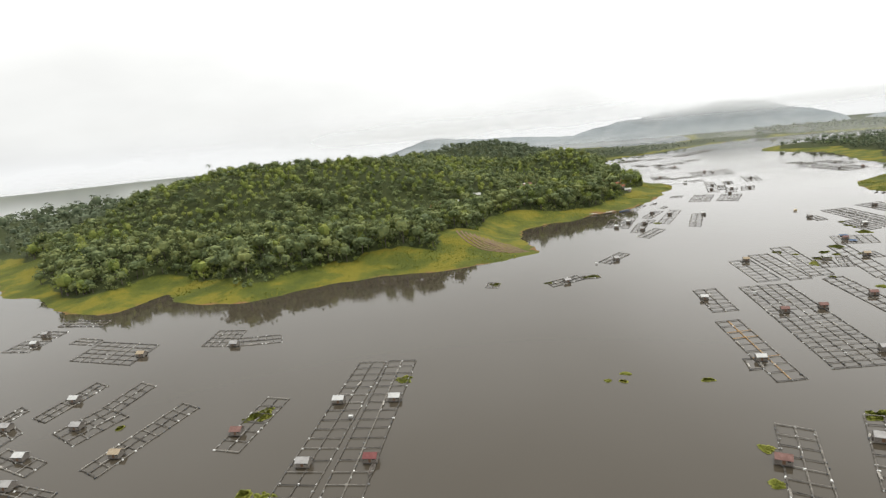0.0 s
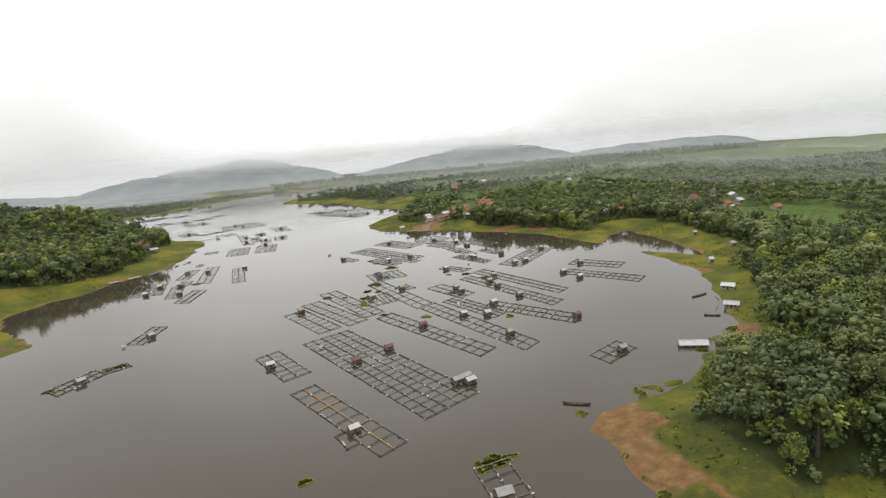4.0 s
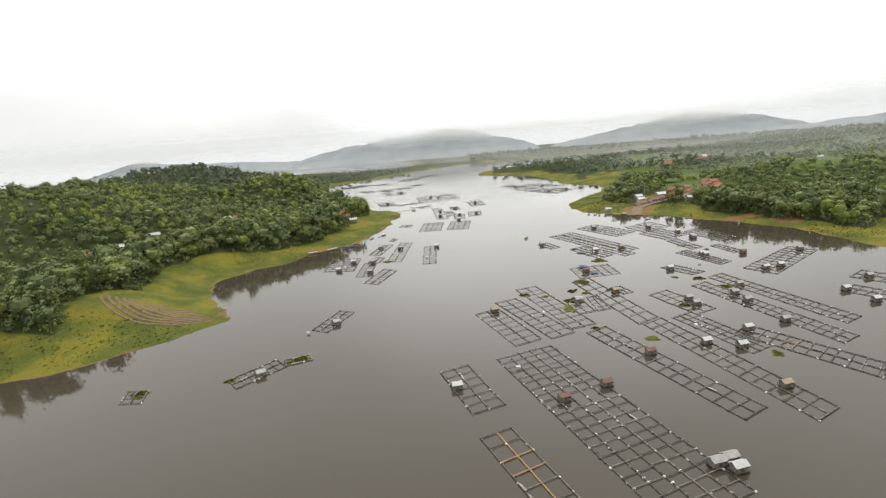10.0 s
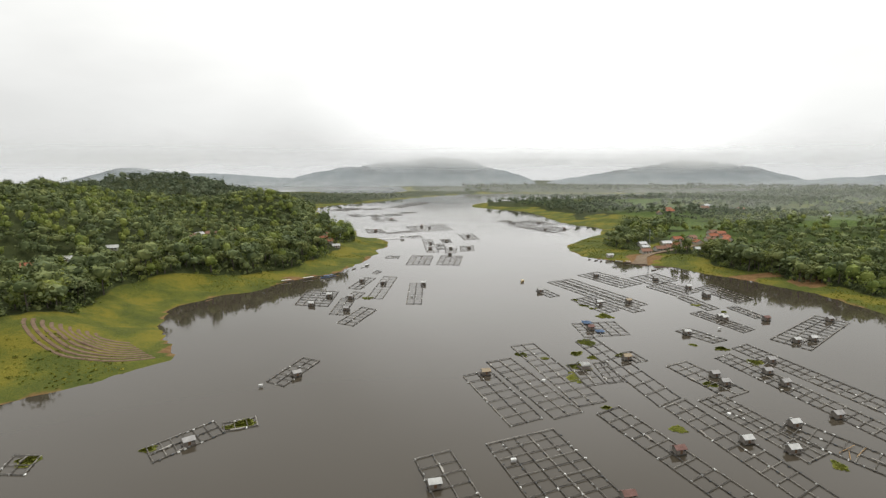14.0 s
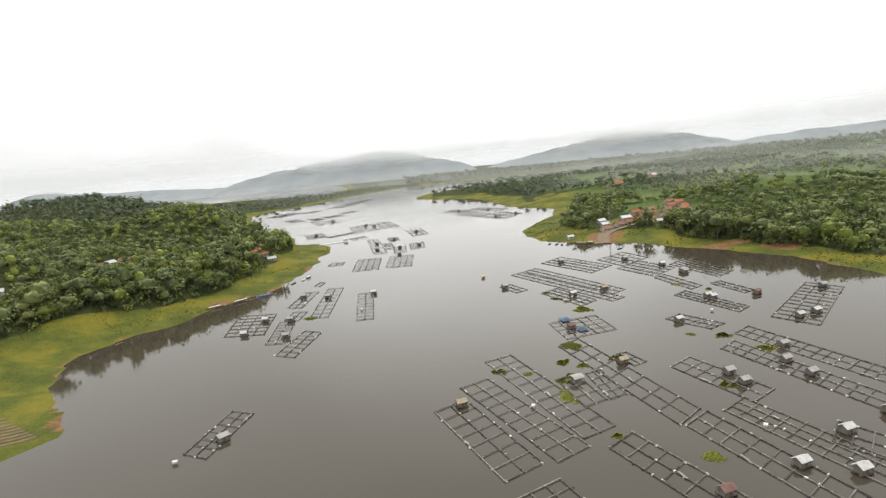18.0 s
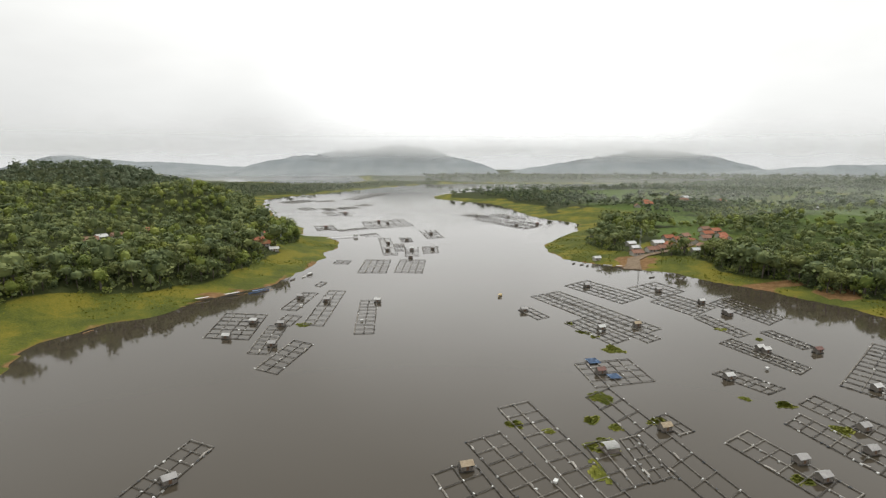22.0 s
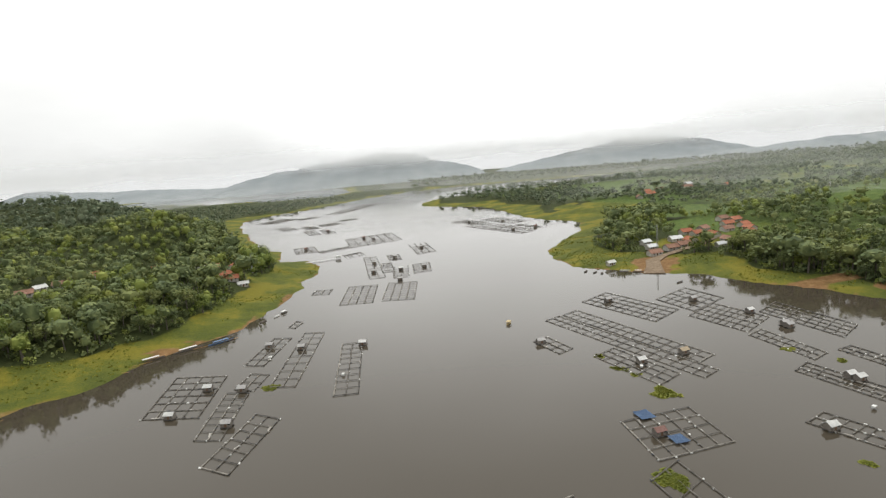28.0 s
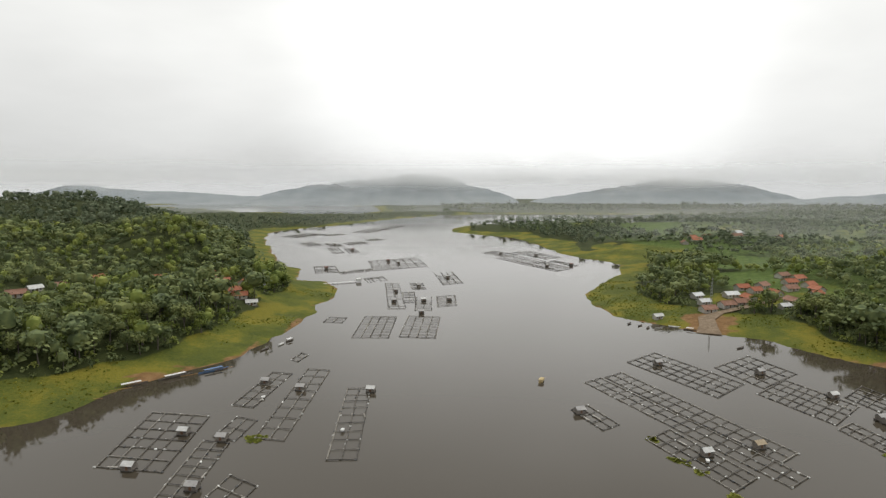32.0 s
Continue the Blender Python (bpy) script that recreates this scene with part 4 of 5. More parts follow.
def undergrowth():
    """Shrubs and reeds over the open banks."""
    shrub = lift(crown(1.2, 4, 8, 0.34, 0.6, 31, 0), 0.5)
    reed = lift(crown(1.0, 3, 4, 0.42, 0.35, 32, 0), 0.15)
    parts_ = []
    for x0, x1, y0, y1, s in ((-360, -70, 80, 710, 2.5), (70, 340, -20, 710, 2.5)):
        p = jitter_grid(x0, x1, y0, y1, s)
        z, dl, dr = land(p[:, 0], p[:, 1])
        d = np.maximum(dl, dr)
        w = wooded(p[:, 0], p[:, 1], dl, dr)
        n1 = fbm(p[:, 0], p[:, 1], 30, 71)
        ok = (d > 0.6) & (d < 62) & (w < 0.6) & (n1 > 0.02) & clear_of(p, HOUSES, 7)
        for o in SOILS:
            ok &= ~oval(p[:, 0], p[:, 1], o)
        parts_.append((p[ok], z[ok], n1[ok]))
    p, z, n1 = [np.concatenate([q[i] for q in parts_]) for i in range(3)]
    k = np.where((rng.uniform(size=len(p)) < 0.04) & (n1 > 0.12), 0, 1)
    scatter("bank_reeds", [shrub, reed], [REED, REED], p, z - 0.25, rng.uniform(0.5, 1.2, len(p)), k, "yellow-green reeds and shrubs on the bank", "reeds")


def understorey():
    """Low leafy growth under the outer trees, where the woods meet the grass."""
    bush = [lift(crown(2.6, 6, 6, 0.62, 0.8, q, 0), 1.6) for q in (33, 34)]
    for x0, x1, y0, y1 in ((-400, -80, 60, 740), (80, 420, -40, 640)):
        p = jitter_grid(x0, x1, y0, y1, 5.2)
        z, dl, dr = land(p[:, 0], p[:, 1])
        w = wooded(p[:, 0], p[:, 1], dl, dr)
        ok = (w > 0.35) & (np.maximum(dl, dr) < 72) & clear_of(p, YARDS, 7.0)
        p, z = p[ok], z[ok]
        scatter("understorey", bush, [LEAF, LEAF_BAMBOO], p, z - 0.2, rng.uniform(0.6, 1.5, len(p)), (rng.uniform(size=len(p)) < 0.35).astype(int), "low dense bushes along the edge of the woods", "bushes")


undergrowth()
understorey()


def ploughed_terraces():
    """Curved strips of turned soil on the point."""
    e = new("terraced_field")
    tagged(e, "brown ploughed terraces in curved strips on the point", "field")
    for i in range(9):
        bm = bmesh.new()
        prev = None
        for j in range(13):
            a = radians(200 + j * 9.5)
            r = 12 + i * 3.9
            x, y = -162 + r * math.cos(a) * 0.95, 284 + r * math.sin(a) * 0.75
            z = ground_z(x, y)
            o = Vector((math.cos(a), math.sin(a), 0))
            ring = [bm.verts.new(Vector((x, y, z - 0.4)) - o * 1.1), bm.verts.new(Vector((x, y, z + 0.22)) - o * 0.7), bm.verts.new(Vector((x, y, z + 0.22)) + o * 0.7), bm.verts.new(Vector((x, y, z - 0.4)) + o * 1.1)]
            if prev:
                for q in range(3):
                    bm.faces.new((prev[q], prev[q + 1], ring[q + 1], ring[q]))
            prev = ring
        part("soil_strip", bm, SOIL, e)


SOIL = material("turned_soil", ((0.10, 0.065, 0.045), (0.17, 0.115, 0.075), (0.24, 0.175, 0.11)), scale=0.4, rough=0.95)
ploughed_terraces()


# ---------------------------------------------------------------- fish-cage rafts
BEAMS = {}


def beam_mesh(length, kind):
    key = (round(length, 1), kind)
    if key not in BEAMS:
        bm = bmesh.new()
        h = key[0] / 2
        wide = 0.12 if kind == "cross" else 0.20
        for o in (-wide, wide):
            tube(bm, (-h, o, 0.22), (h, o * 0.8, 0.20), 0.085, 0.065, 5)
        if kind != "cross":
            box(bm, -h * 0.98, -0.10, 0.29, h * 0.98, 0.10, 0.34)
        BEAMS[key] = finish(bm, "beam", BAMBOO_NEW if kind == "new" else BAMBOO)
    return BEAMS[key]


def float_mesh(k):
    if ("float", k) not in BEAMS:
        bm = bmesh.new()
        r = 0.27 + 0.03 * k
        tube(bm, (-0.42, 0, 0), (0, 0, 0), r * 0.92, r, 7)
        tube(bm, (0, 0, 0), (0.42, 0, 0), r, r * 0.92, 7)
        BEAMS["float", k] = finish(bm, "float_drum", FLOAT_ONE)
    return BEAMS["float", k]


def raft(cx, cy, turn, length, width, nl, nw, corner=90, fresh=-1, gaps=0.0):
    """A floating frame of bamboo beams round square net cages, carried by drums."""
    e = new("fish_cage_raft")
    tagged(e, "floating bamboo fish cage raft, %d by %d open cages on drums" % (nl, nw), "raft", "fish cage rafts")
    a, c = radians(turn), radians(turn + corner)
    u, v = Vector((math.cos(a), math.sin(a), 0)), Vector((math.cos(c), math.sin(c), 0))
    me = beam_mesh(length + 0.5, "old")
    for j in range(nw + 1):
        if rng.uniform() < gaps:
            continue
        p = v * (width * (j / nw - 0.5) + gaps * rng.uniform(-3, 3))
        part("long_beam", beam_mesh(length + 0.5, "new") if j == fresh else me, None, e, m=pose(p.x, p.y, 0, 0, 0, turn + rng.uniform(-0.25, 0.25) * (1 + 12 * gaps)))
    split = nw // 2 if nw > 2 and cy < 330 else 0
    for i in range(nl + 1):
        for j0, j1 in ((0, split), (split, nw)) if split and 0 < i < nl else ((0, nw),):
            if rng.uniform() < gaps + (0.05 if split and 0 < i < nl else 0):
                continue
            p = u * (length * (i / nl - 0.5) + (rng.uniform(-0.5, 0.5) if 0 < i < nl else 0)) + v * (width * ((j0 + j1) / 2 / nw - 0.5))
            yellow = fresh >= 0 and i in (2, 3, 6)
            part("cross_beam", beam_mesh(width * (j1 - j0) / nw + 0.5, "new" if yellow else "cross" if 0 < i < nl else "old"), None, e, m=pose(p.x, p.y, 0.10, 0, 0, turn + corner + rng.uniform(-1.2, 1.2) * (1 + 5 * gaps)))
    near = cy < 500
    bm = bmesh.new()
    for i in range(nl + 1):
        for j in range(nw + 1):
            for half in (0, 1):
                if half and (i == nl or rng.uniform() < 0.35):
                    continue
                if rng.uniform() < 0.12:
                    continue
                q = u * (length * ((i + 0.5 * half) / nl - 0.5)) + v * (width * (j / nw - 0.5))
                q += Vector((rng.uniform(-0.3, 0.3), rng.uniform(-0.3, 0.3), 0.08))
                along = u if rng.uniform() < 0.6 else v
                if near and not half:
                    k = int(rng.integers(4))
                    part("float_drum", float_mesh(k), None, e, m=pose(q.x, q.y, q.z, 0, 0, math.degrees(math.atan2(along.y, along.x))))
                else:
                    r = rng.uniform(0.24, 0.34)
                    tube(bm, q - along * 0.45, q + along * 0.45, r, r, 6)
    for _ in range(int(rng.integers(1, 4)) if not gaps else 2):
        i, j = rng.uniform(-0.45, 0.45), rng.integers(nw) / nw - 0.5
        long_ = float(rng.choice((2.4, 3.6)))
        if ("plank", long_) not in BEAMS:
            pm = bmesh.new()
            box(pm, -long_ / 2, -0.16, 0, long_ / 2, 0.16, 0.05)
            box(pm, -long_ / 2 + 0.3, 0.19, 0.004, long_ / 2, 0.44, 0.05)
            BEAMS["plank", long_] = finish(pm, "plank", PLANK_PALE)
        q = u * (length * i) + v * (width * j)
        part("plank", BEAMS["plank", long_], None, e, m=pose(q.x, q.y, 0.40, 0, 0, turn + rng.uniform(-14, 14)))
    tagged(part("float_line", bm, FLOAT, e, "further pale and dark float drums"), kind="stuff")
    e.location = (cx, cy, 0)
    return e


raft(-115.2, -4.5, -70, 96.9, 12.0, 15, 2, 88)
raft(-101.8, 0.4, -69, 97.3, 12.3, 15, 2, 89)
raft(-143.1, -18.8, 107, 38.3, 9.8, 6, 2, 82)
raft(-176.2, -39.3, 100, 46.8, 10.2, 9, 2, 74)
raft(-206.2, -40.4, 93, 21.8, 18.3, 4, 3, 77)
raft(-215.2, -18.1, 108, 23.6, 10.3, 4, 2, 67)
raft(-237.5, -29.2, 106, 33.0, 9.2, 7, 2, 70)
raft(-249.1, -49.0, 107, 17.1, 7.3, 5, 2, 64)
raft(-234.6, -56.3, -11, 15.7, 9.2, 2, 2, 119)
raft(-205.7, -66.9, -1, 24.8, 8.5, 4, 2, 108)
raft(-189.1, -77.1, 6, 37.9, 5.0, 6, 2, 109)
raft(-346.6, 8.8, 16, 17.2, 17.6, 3, 3, 98)
raft(-356.3, 26.6, 9, 18.7, 9.9, 3, 2, 106)
raft(-354.9, 46.9, 13, 33.0, 11.7, 6, 2, 106)
raft(-315.3, 23.8, 6, 17.2, 8.4, 3, 2, 101)
raft(-277.7, 16.4, 7, 40.8, 27.2, 6, 5, 108)
raft(-232.3, 48.6, 14, 16.7, 23.9, 4, 4, 102)
raft(-209.8, 50.4, 27, 24.5, 12.1, 6, 2, 108)
raft(50.8, 25.1, -93, 40.5, 10.0, 7, 2, 99)
raft(29.2, 5.2, -87, 52.1, 10.2, 9, 2, 82)
raft(0.6, 158.3, -72, 36.6, 12.0, 6, 2, 99)
raft(18.4, 95.7, -70, 63.4, 10.7, 9, 2, 100, fresh=1)
raft(17.6, 77.8, -76, 9.9, 5.1, 1, 1, 105)
raft(38.8, 136.9, -73, 107.1, 25.3, 21, 5, 99)
raft(18.8, 222.0, -72, 48.6, 13.4, 7, 2, 102)
raft(31.9, 233.2, -71, 60.5, 12.5, 9, 2, 100)
raft(44.0, 249.6, -76, 72.1, 12.4, 10, 2, 101)
raft(57.1, 245.2, -84, 23.6, 8.9, 3, 2, 106)
raft(93.5, 170.2, -77, 92.5, 12.1, 14, 2, 111)
raft(74.8, 255.0, -80, 78.0, 13.2, 8, 2, 117)
raft(84.3, 267.6, -76, 12.5, 5.9, 2, 2, 99)
raft(66.9, 247.9, -89, 23.3, 6.8, 4, 2, 110)
raft(70.7, 168.3, -71, 85.1, 11.7, 13, 2, 106)
raft(105.2, 241.1, -74, 36.1, 13.0, 6, 2, 106)
raft(104.8, 198.3, -74, 46.8, 12.3, 9, 3, 106)
raft(126.8, 173.3, -62, 56.0, 13.5, 12, 2, 108)
raft(136.0, 224.6, -77, 91.9, 11.4, 18, 2, 111)
raft(150.9, 242.3, -76, 85.8, 11.8, 18, 2, 109)
raft(129.2, 301.8, -63, 22.6, 10.2, 6, 2, 92)
raft(80.4, 312.9, -87, 24.0, 25.0, 4, 5, 98)
raft(95.4, 395.9, -68, 95.8, 10.3, 17, 2, 102)
raft(104.3, 406.9, -69, 86.5, 11.4, 16, 2, 103)
raft(90.9, 367.6, -70, 36.1, 13.7, 6, 3, 105)
raft(121.8, 450.1, -66, 51.4, 24.9, 9, 4, 105)
raft(156.9, 452.1, -76, 28.8, 31.5, 5, 4, 111)
raft(157.7, 415.4, -71, 32.7, 27.4, 8, 4, 109)
raft(187.3, 402.0, -80, 45.1, 20.8, 9, 4, 118)
raft(157.7, 373.6, -81, 33.7, 10.3, 8, 2, 111)
raft(176.8, 350.1, -80, 25.1, 7.8, 6, 2, 99)
raft(152.7, 329.9, -73, 40.3, 10.8, 11, 3, 108)
raft(-88.3, 384.1, -10, 22.6, 42.4, 4, 6, 103)
raft(-67.2, 361.4, 91, 39.9, 9.5, 7, 2, 77)
raft(-54.1, 337.9, 77, 36.2, 11.6, 6, 2, 71)
raft(-64.4, 392.3, 82, 17.0, 9.1, 2, 2, 75)
raft(-65.9, 432.6, 82, 39.5, 9.6, 5, 2, 82)
raft(-48.7, 420.0, 88, 73.9, 10.8, 8, 2, 81)
raft(-24.3, 400.0, 92, 64.1, 9.5, 9, 2, 90)
raft(-60.6, 476.7, 76, 11.0, 5.1, 2, 1, 64)
raft(-28.4, 539.0, 88, 50.9, 20.8, 8, 4, 89)
raft(-0.8, 538.8, 86, 51.1, 20.8, 8, 4, 85)
raft(-55.7, 555.9, 84, 12.6, 11.8, 2, 2, 87)
raft(66.6, 400.0, -71, 19.6, 8.7, 3, 2, 104)
raft(-84.2, 183.9, 55, 23.5, 10.9, 6, 2, 73)
raft(-70.9, 195.5, 27, 10.6, 7.1, 3, 1, 87)
raft(-66.5, 247.0, 76, 30.4, 9.6, 6, 2, 74)
raft(-126.1, 168.0, 105, 11.0, 8.0, 2, 2, 74)
raft(192.0, 310.7, -62, 19.0, 69.6, 3, 11, 105)
raft(200.2, 220.8, -62, 53.0, 13.9, 12, 2, 102)
raft(216.7, 253.1, -58, 36.4, 17.0, 8, 2, 98)
raft(128.7, 102.4, -81, 11.4, 20.2, 2, 3, 107)
raft(0.2, 606.1, -90, 45, 11.2, 7, 2, 92, gaps=0.25)
raft(17.2, 615.6, -90, 35.9, 14.5, 6, 2, 110, gaps=0.25)
raft(-23.2, 639.5, -84, 101.8, 11.7, 12, 2, 86, gaps=0.25)
raft(-5.7, 676.8, -179, 11.1, 28, 2, 5, 95, gaps=0.25)
raft(-11.4, 629.3, -178, 9.3, 41.1, 2, 6, 92, gaps=0.25)
raft(-31, 814.5, -80, 71.9, 60.9, 12, 6, 108, gaps=0.25)
raft(-68.9, 761.7, -144, 36.2, 15.6, 6, 3, 76, gaps=0.25)
raft(-100.9, 774.4, -165, 22.4, 44.8, 3, 6, 89, gaps=0.25)
raft(21.2, 720.8, -84, 64.6, 19.8, 11, 3, 110, gaps=0.25)
raft(-44.7, 711.7, -146, 19.4, 22.3, 3, 4, 71, gaps=0.25)
raft(-130.1, 1005.7, -176, 18.4, 40.9, 2, 6, 107, gaps=0.25)
raft(-118.4, 939.2, -73, 60.3, 14.2, 9, 3, 105, gaps=0.25)
raft(-96.3, 937.1, -75, 52.8, 14.3, 8, 3, 105, gaps=0.25)
raft(-101.9, 1028, -144, 32.3, 33.8, 5, 6, 80, gaps=0.25)
raft(-80.3, 1081.2, -132, 27, 20.8, 4, 5, 83, gaps=0.25)
raft(-165.6, 1016, -64, 50.5, 22.4, 8, 5, 101, gaps=0.25)
raft(-206.2, 1154.9, -117, 67.6, 38.5, 12, 6, 82, gaps=0.25)
raft(-88.4, 1291.8, -109, 185.7, 33.1, 12, 6, 79, gaps=0.25)
raft(-159.1, 1167.7, -138, 37.3, 24.7, 6, 6, 85, gaps=0.25)
raft(127.8, 794.4, -64, 58.6, 29.4, 8, 6, 104, gaps=0.45)
raft(107.3, 847, -65, 52.4, 33.7, 7, 6, 103, gaps=0.45)
raft(133.7, 890.6, -67, 70.8, 28.5, 10, 6, 102, gaps=0.45)
raft(91.3, 902.9, -60, 45.6, 25.6, 6, 6, 102, gaps=0.45)
raft(144.7, 811.3, -68, 46.5, 25.6, 6, 5, 104, gaps=0.45)


def hut(x, y, turn, roof="grey", w=3.1, d=2.5, base=0.36):
    """A watchman's hut on its deck over the cages."""
    m = pose(x, y, base, 0, 0, turn)
    key = ("hut", roof, w, d)
    if key in PROTO:
        return copy_thing(PROTO[key], m)
    e = new("raft_hut")
    tagged(e, "small board hut with %s on a fish raft" % {"grey": "dull grey tin roof", "white": "white tin roof", "brown": "rusty brown roof", "red": "red tin roof", "tan": "straw-coloured thatch roof"}[roof], "hut", "raft huts")
    h, rise, t = 1.65, d * 0.30, 0.08
    bm = bmesh.new()
    box(bm, -w / 2 - 0.35, -d / 2 - 0.4, 0, w / 2 + 0.35, d / 2 + 0.4, 0.09)
    bmesh.ops.bevel(bm, geom=bm.edges[:], offset=0.03, segments=1, affect="EDGES")
    part("deck", bm, PLANK, e)
    for q in (-1, 1):
        bm = bmesh.new()
        box(bm, -w / 2 - 0.4, q * d * 0.4 - 0.35, -0.42, w / 2 + 0.4, q * d * 0.4 + 0.35, -0.003)
        part("pontoon", bm, FLOAT, e)
    for s in (-1, 1):
        bm = bmesh.new()
        box(bm, -w / 2 + t / 2, s * d / 2 - t / 2, 0.09, w / 2 - t / 2, s * d / 2 + t / 2, h)
        part("wall", bm, DARKWOOD, e)
        part("gable_wall", gable_wall(d - t, h - 0.09, rise * 0.95, t), DARKWOOD, e, m=pose(s * w / 2, 0, 0.09))
        part("roof_sheet", gable_panel(w, d, rise, 0.40, s, 0.06), ROOFS[roof], e, m=pose(0, 0, h + 0.01))
        for q in (-1, 1):
            bm = bmesh.new()
            tube(bm, (q * (w / 2 + 0.22), s * (d / 2 + 0.25), 0.09), (q * (w / 2 + 0.22), s * (d / 2 + 0.25), h - 0.08), 0.05, 0.05, 5)
            part("post", bm, BAMBOO, e)
    bm = bmesh.new()
    box(bm, -0.4, -d / 2 - t / 2 - 0.05, 0.1, 0.4, -d / 2 - t / 2 - 0.003, 1.6)
    part("door", bm, DOORWOOD, e)
    bm = bmesh.new()
    box(bm, 0.8, -d / 2 - t / 2 - 0.04, 0.9, 1.6, -d / 2 - t / 2 - 0.003, 1.5)
    part("window", bm, GLASS_DARK, e)
    e.matrix_basis = m
    PROTO[key] = e
    return e


for x, y, turn, roof in ((20, 82, 18, "white"), (132, 101, 18, "grey"), (-4, 158, 14, "white"), (31, 144, 14, "brown"), (47, 153, 14, "brown"), (70, 178, 14, "brown"),
                         (94, 185, 14, "white"), (105, 179, 14, "white"), (116, 197, 14, "white"), (102, 144, 14, "tan"), (110, 234, 14, "grey"), (134, 234, 14, "grey"),
                         (135, 204, 14, "grey"), (184, 241, 14, "white"), (185, 222, 14, "white"), (208, 260, 14, "grey"), (141, 151, 14, "brown"), (15, 244, 14, "tan"),
                         (80, 264, 14, "tan"), (123, 304, 14, "white"), (156, 333, 14, "white"), (179, 332, 14, "brown"), (172, 291, 14, "white"), (182, 294, 14, "white"),
                         (214, 331, 14, "grey"), (110, 243, 14, "grey"), (143, 261, 14, "grey"), (134, 247, 14, "grey"), (172, 395, 14, "grey"), (-81, 388, -8, "white"),
                         (-87, 363, -8, "white"), (-63, 351, -8, "grey"), (-66, 383, -8, "grey"), (-67, 439, -8, "grey"), (-50, 431, -8, "grey"), (94, 369, 14, "white"),
                         (114, 374, 14, "tan"), (115, 462, 14, "grey"), (157, 448, 14, "grey"), (170, 418, 14, "white"), (172, 392, 14, "grey"), (155, 336, 14, "white"),
                         (75, 312, 14, "brown"), (-20, 428, -8, "white"), (62, 404, 14, "grey"), (-82, 181, 40, "grey"), (-64, 241, 40, "grey"), (-1, 574, 0, "grey"),
                         (-22, 613, 0, "grey"), (0, 615, 0, "white"), (19, 618, 0, "grey")):
    hut(x, y, turn, roof)
for x, y, turn, roof in ((-122, 4, 18, "white"), (-102, 12, 18, "white"), (-106, -35, 18, "grey"), (-87, -26, 18, "red"), (-143, -27, 18, "brown"), (-173, -52, 18, "tan"),
                         (-236, -29, 18, "white"), (-209, -44, 18, "grey"), (-238, -54, 18, "grey"), (-206, -65, 18, "white"), (-190, -77, 18, "grey"), (-343, 11, 18, "white"),
                         (-356, 24, 18, "grey"), (-257, 17, 18, "tan"), (-217, 41, 18, "grey"), (49, 30, 0, "grey"), (24, 10, 0, "brown")):
    hut(x, y, turn, roof, 3.7, 3.0)
for x, y, turn, roof in ((62.0, 102.8, 16, "grey"), (66.0, 104.5, 16, "grey"), (66.2, 100.1, 16, "white")):
    hut(x, y, turn, roof, 3.4, 2.6)


def canopy(x, y, turn):
    e = new("tent_shelter")
    tagged(e, "white tarpaulin shelter on poles over a raft", "shelter")
    bm = bmesh.new()
    n = 8
    ring = []
    for i in range(n + 1):
        a = math.pi * i / n
        ring.append([bm.verts.new((xx, -2.1 * math.cos(a), 1.4 + 0.9 * math.sin(a))) for xx in (-2.2, 0, 2.2)])
    for i in range(n):
        for j in range(2):
            bm.faces.new((ring[i][j], ring[i][j + 1], ring[i + 1][j + 1], ring[i + 1][j]))
    bmesh.ops.solidify(bm, geom=bm.faces[:], thickness=0.05)
    part("cover", bm, WHITEP, e)
    for sx in (-2.05, 2.05):
        for sy in (-2.0, 2.0):
            bm = bmesh.new()
            tube(bm, (sx, sy, 0), (sx, sy, 1.55), 0.07, 0.07, 5)
            part("pole", bm, BAMBOO, e)
    bm = bmesh.new()
    box(bm, -2.4, -2.3, -0.08, 2.4, 2.3, 0.0)
    part("deck", bm, PLANK, e)
    e.matrix_basis = pose(x, y, 0.44, 0, 0, turn)


canopy(58, 252, 12)


# ---------------------------------------------------------------- floating plants, boats, masts
def plant_mat(x, y, rx, ry, turn=0):
    n = int(14 + rx * ry * 6)
    g = np.random.default_rng(int(abs(x * 31 + y * 17)) + 3)
    r, a = np.sqrt(g.uniform(0, 1, n)), g.uniform(0, math.tau, n)
    edge = 1 + 0.25 * np.sin(a * 3 + x) + 0.15 * np.sin(a * 5 + y)
    px, py = r * np.cos(a) * rx * edge, r * np.sin(a) * ry * edge
    base = lift(crown(0.6, 3, 5, 0.30, 0.16, 77, 0), 0.09)
    v = base[0][None] + np.stack([px, py, np.zeros(n)], -1)[:, None]
    f = (base[1][None] + (np.arange(n) * len(base[0]))[:, None, None]).reshape(-1, 4)
    pad = np.array([(-0.8, -0.6, 0), (0.7, -0.7, 0.05), (0.8, 0.6, 0), (-0.6, 0.8, 0.05)])[None] * g.uniform(0.7, 1.2, (n, 1, 1)) + np.stack([px, py, g.uniform(0.03, 0.10, n)], -1)[:, None]
    full = join((v.reshape(-1, 3), f), soup(pad.reshape(-1, 3)))
    ob = new("floating_plants", quad_mesh("floating_plants", full, HYACINTH))
    ob.matrix_basis = pose(x, y, 0, 0, 0, turn)
    tagged(ob, "patch of bright green water hyacinth afloat", "floating plants", "hyacinth patches", "stuff")


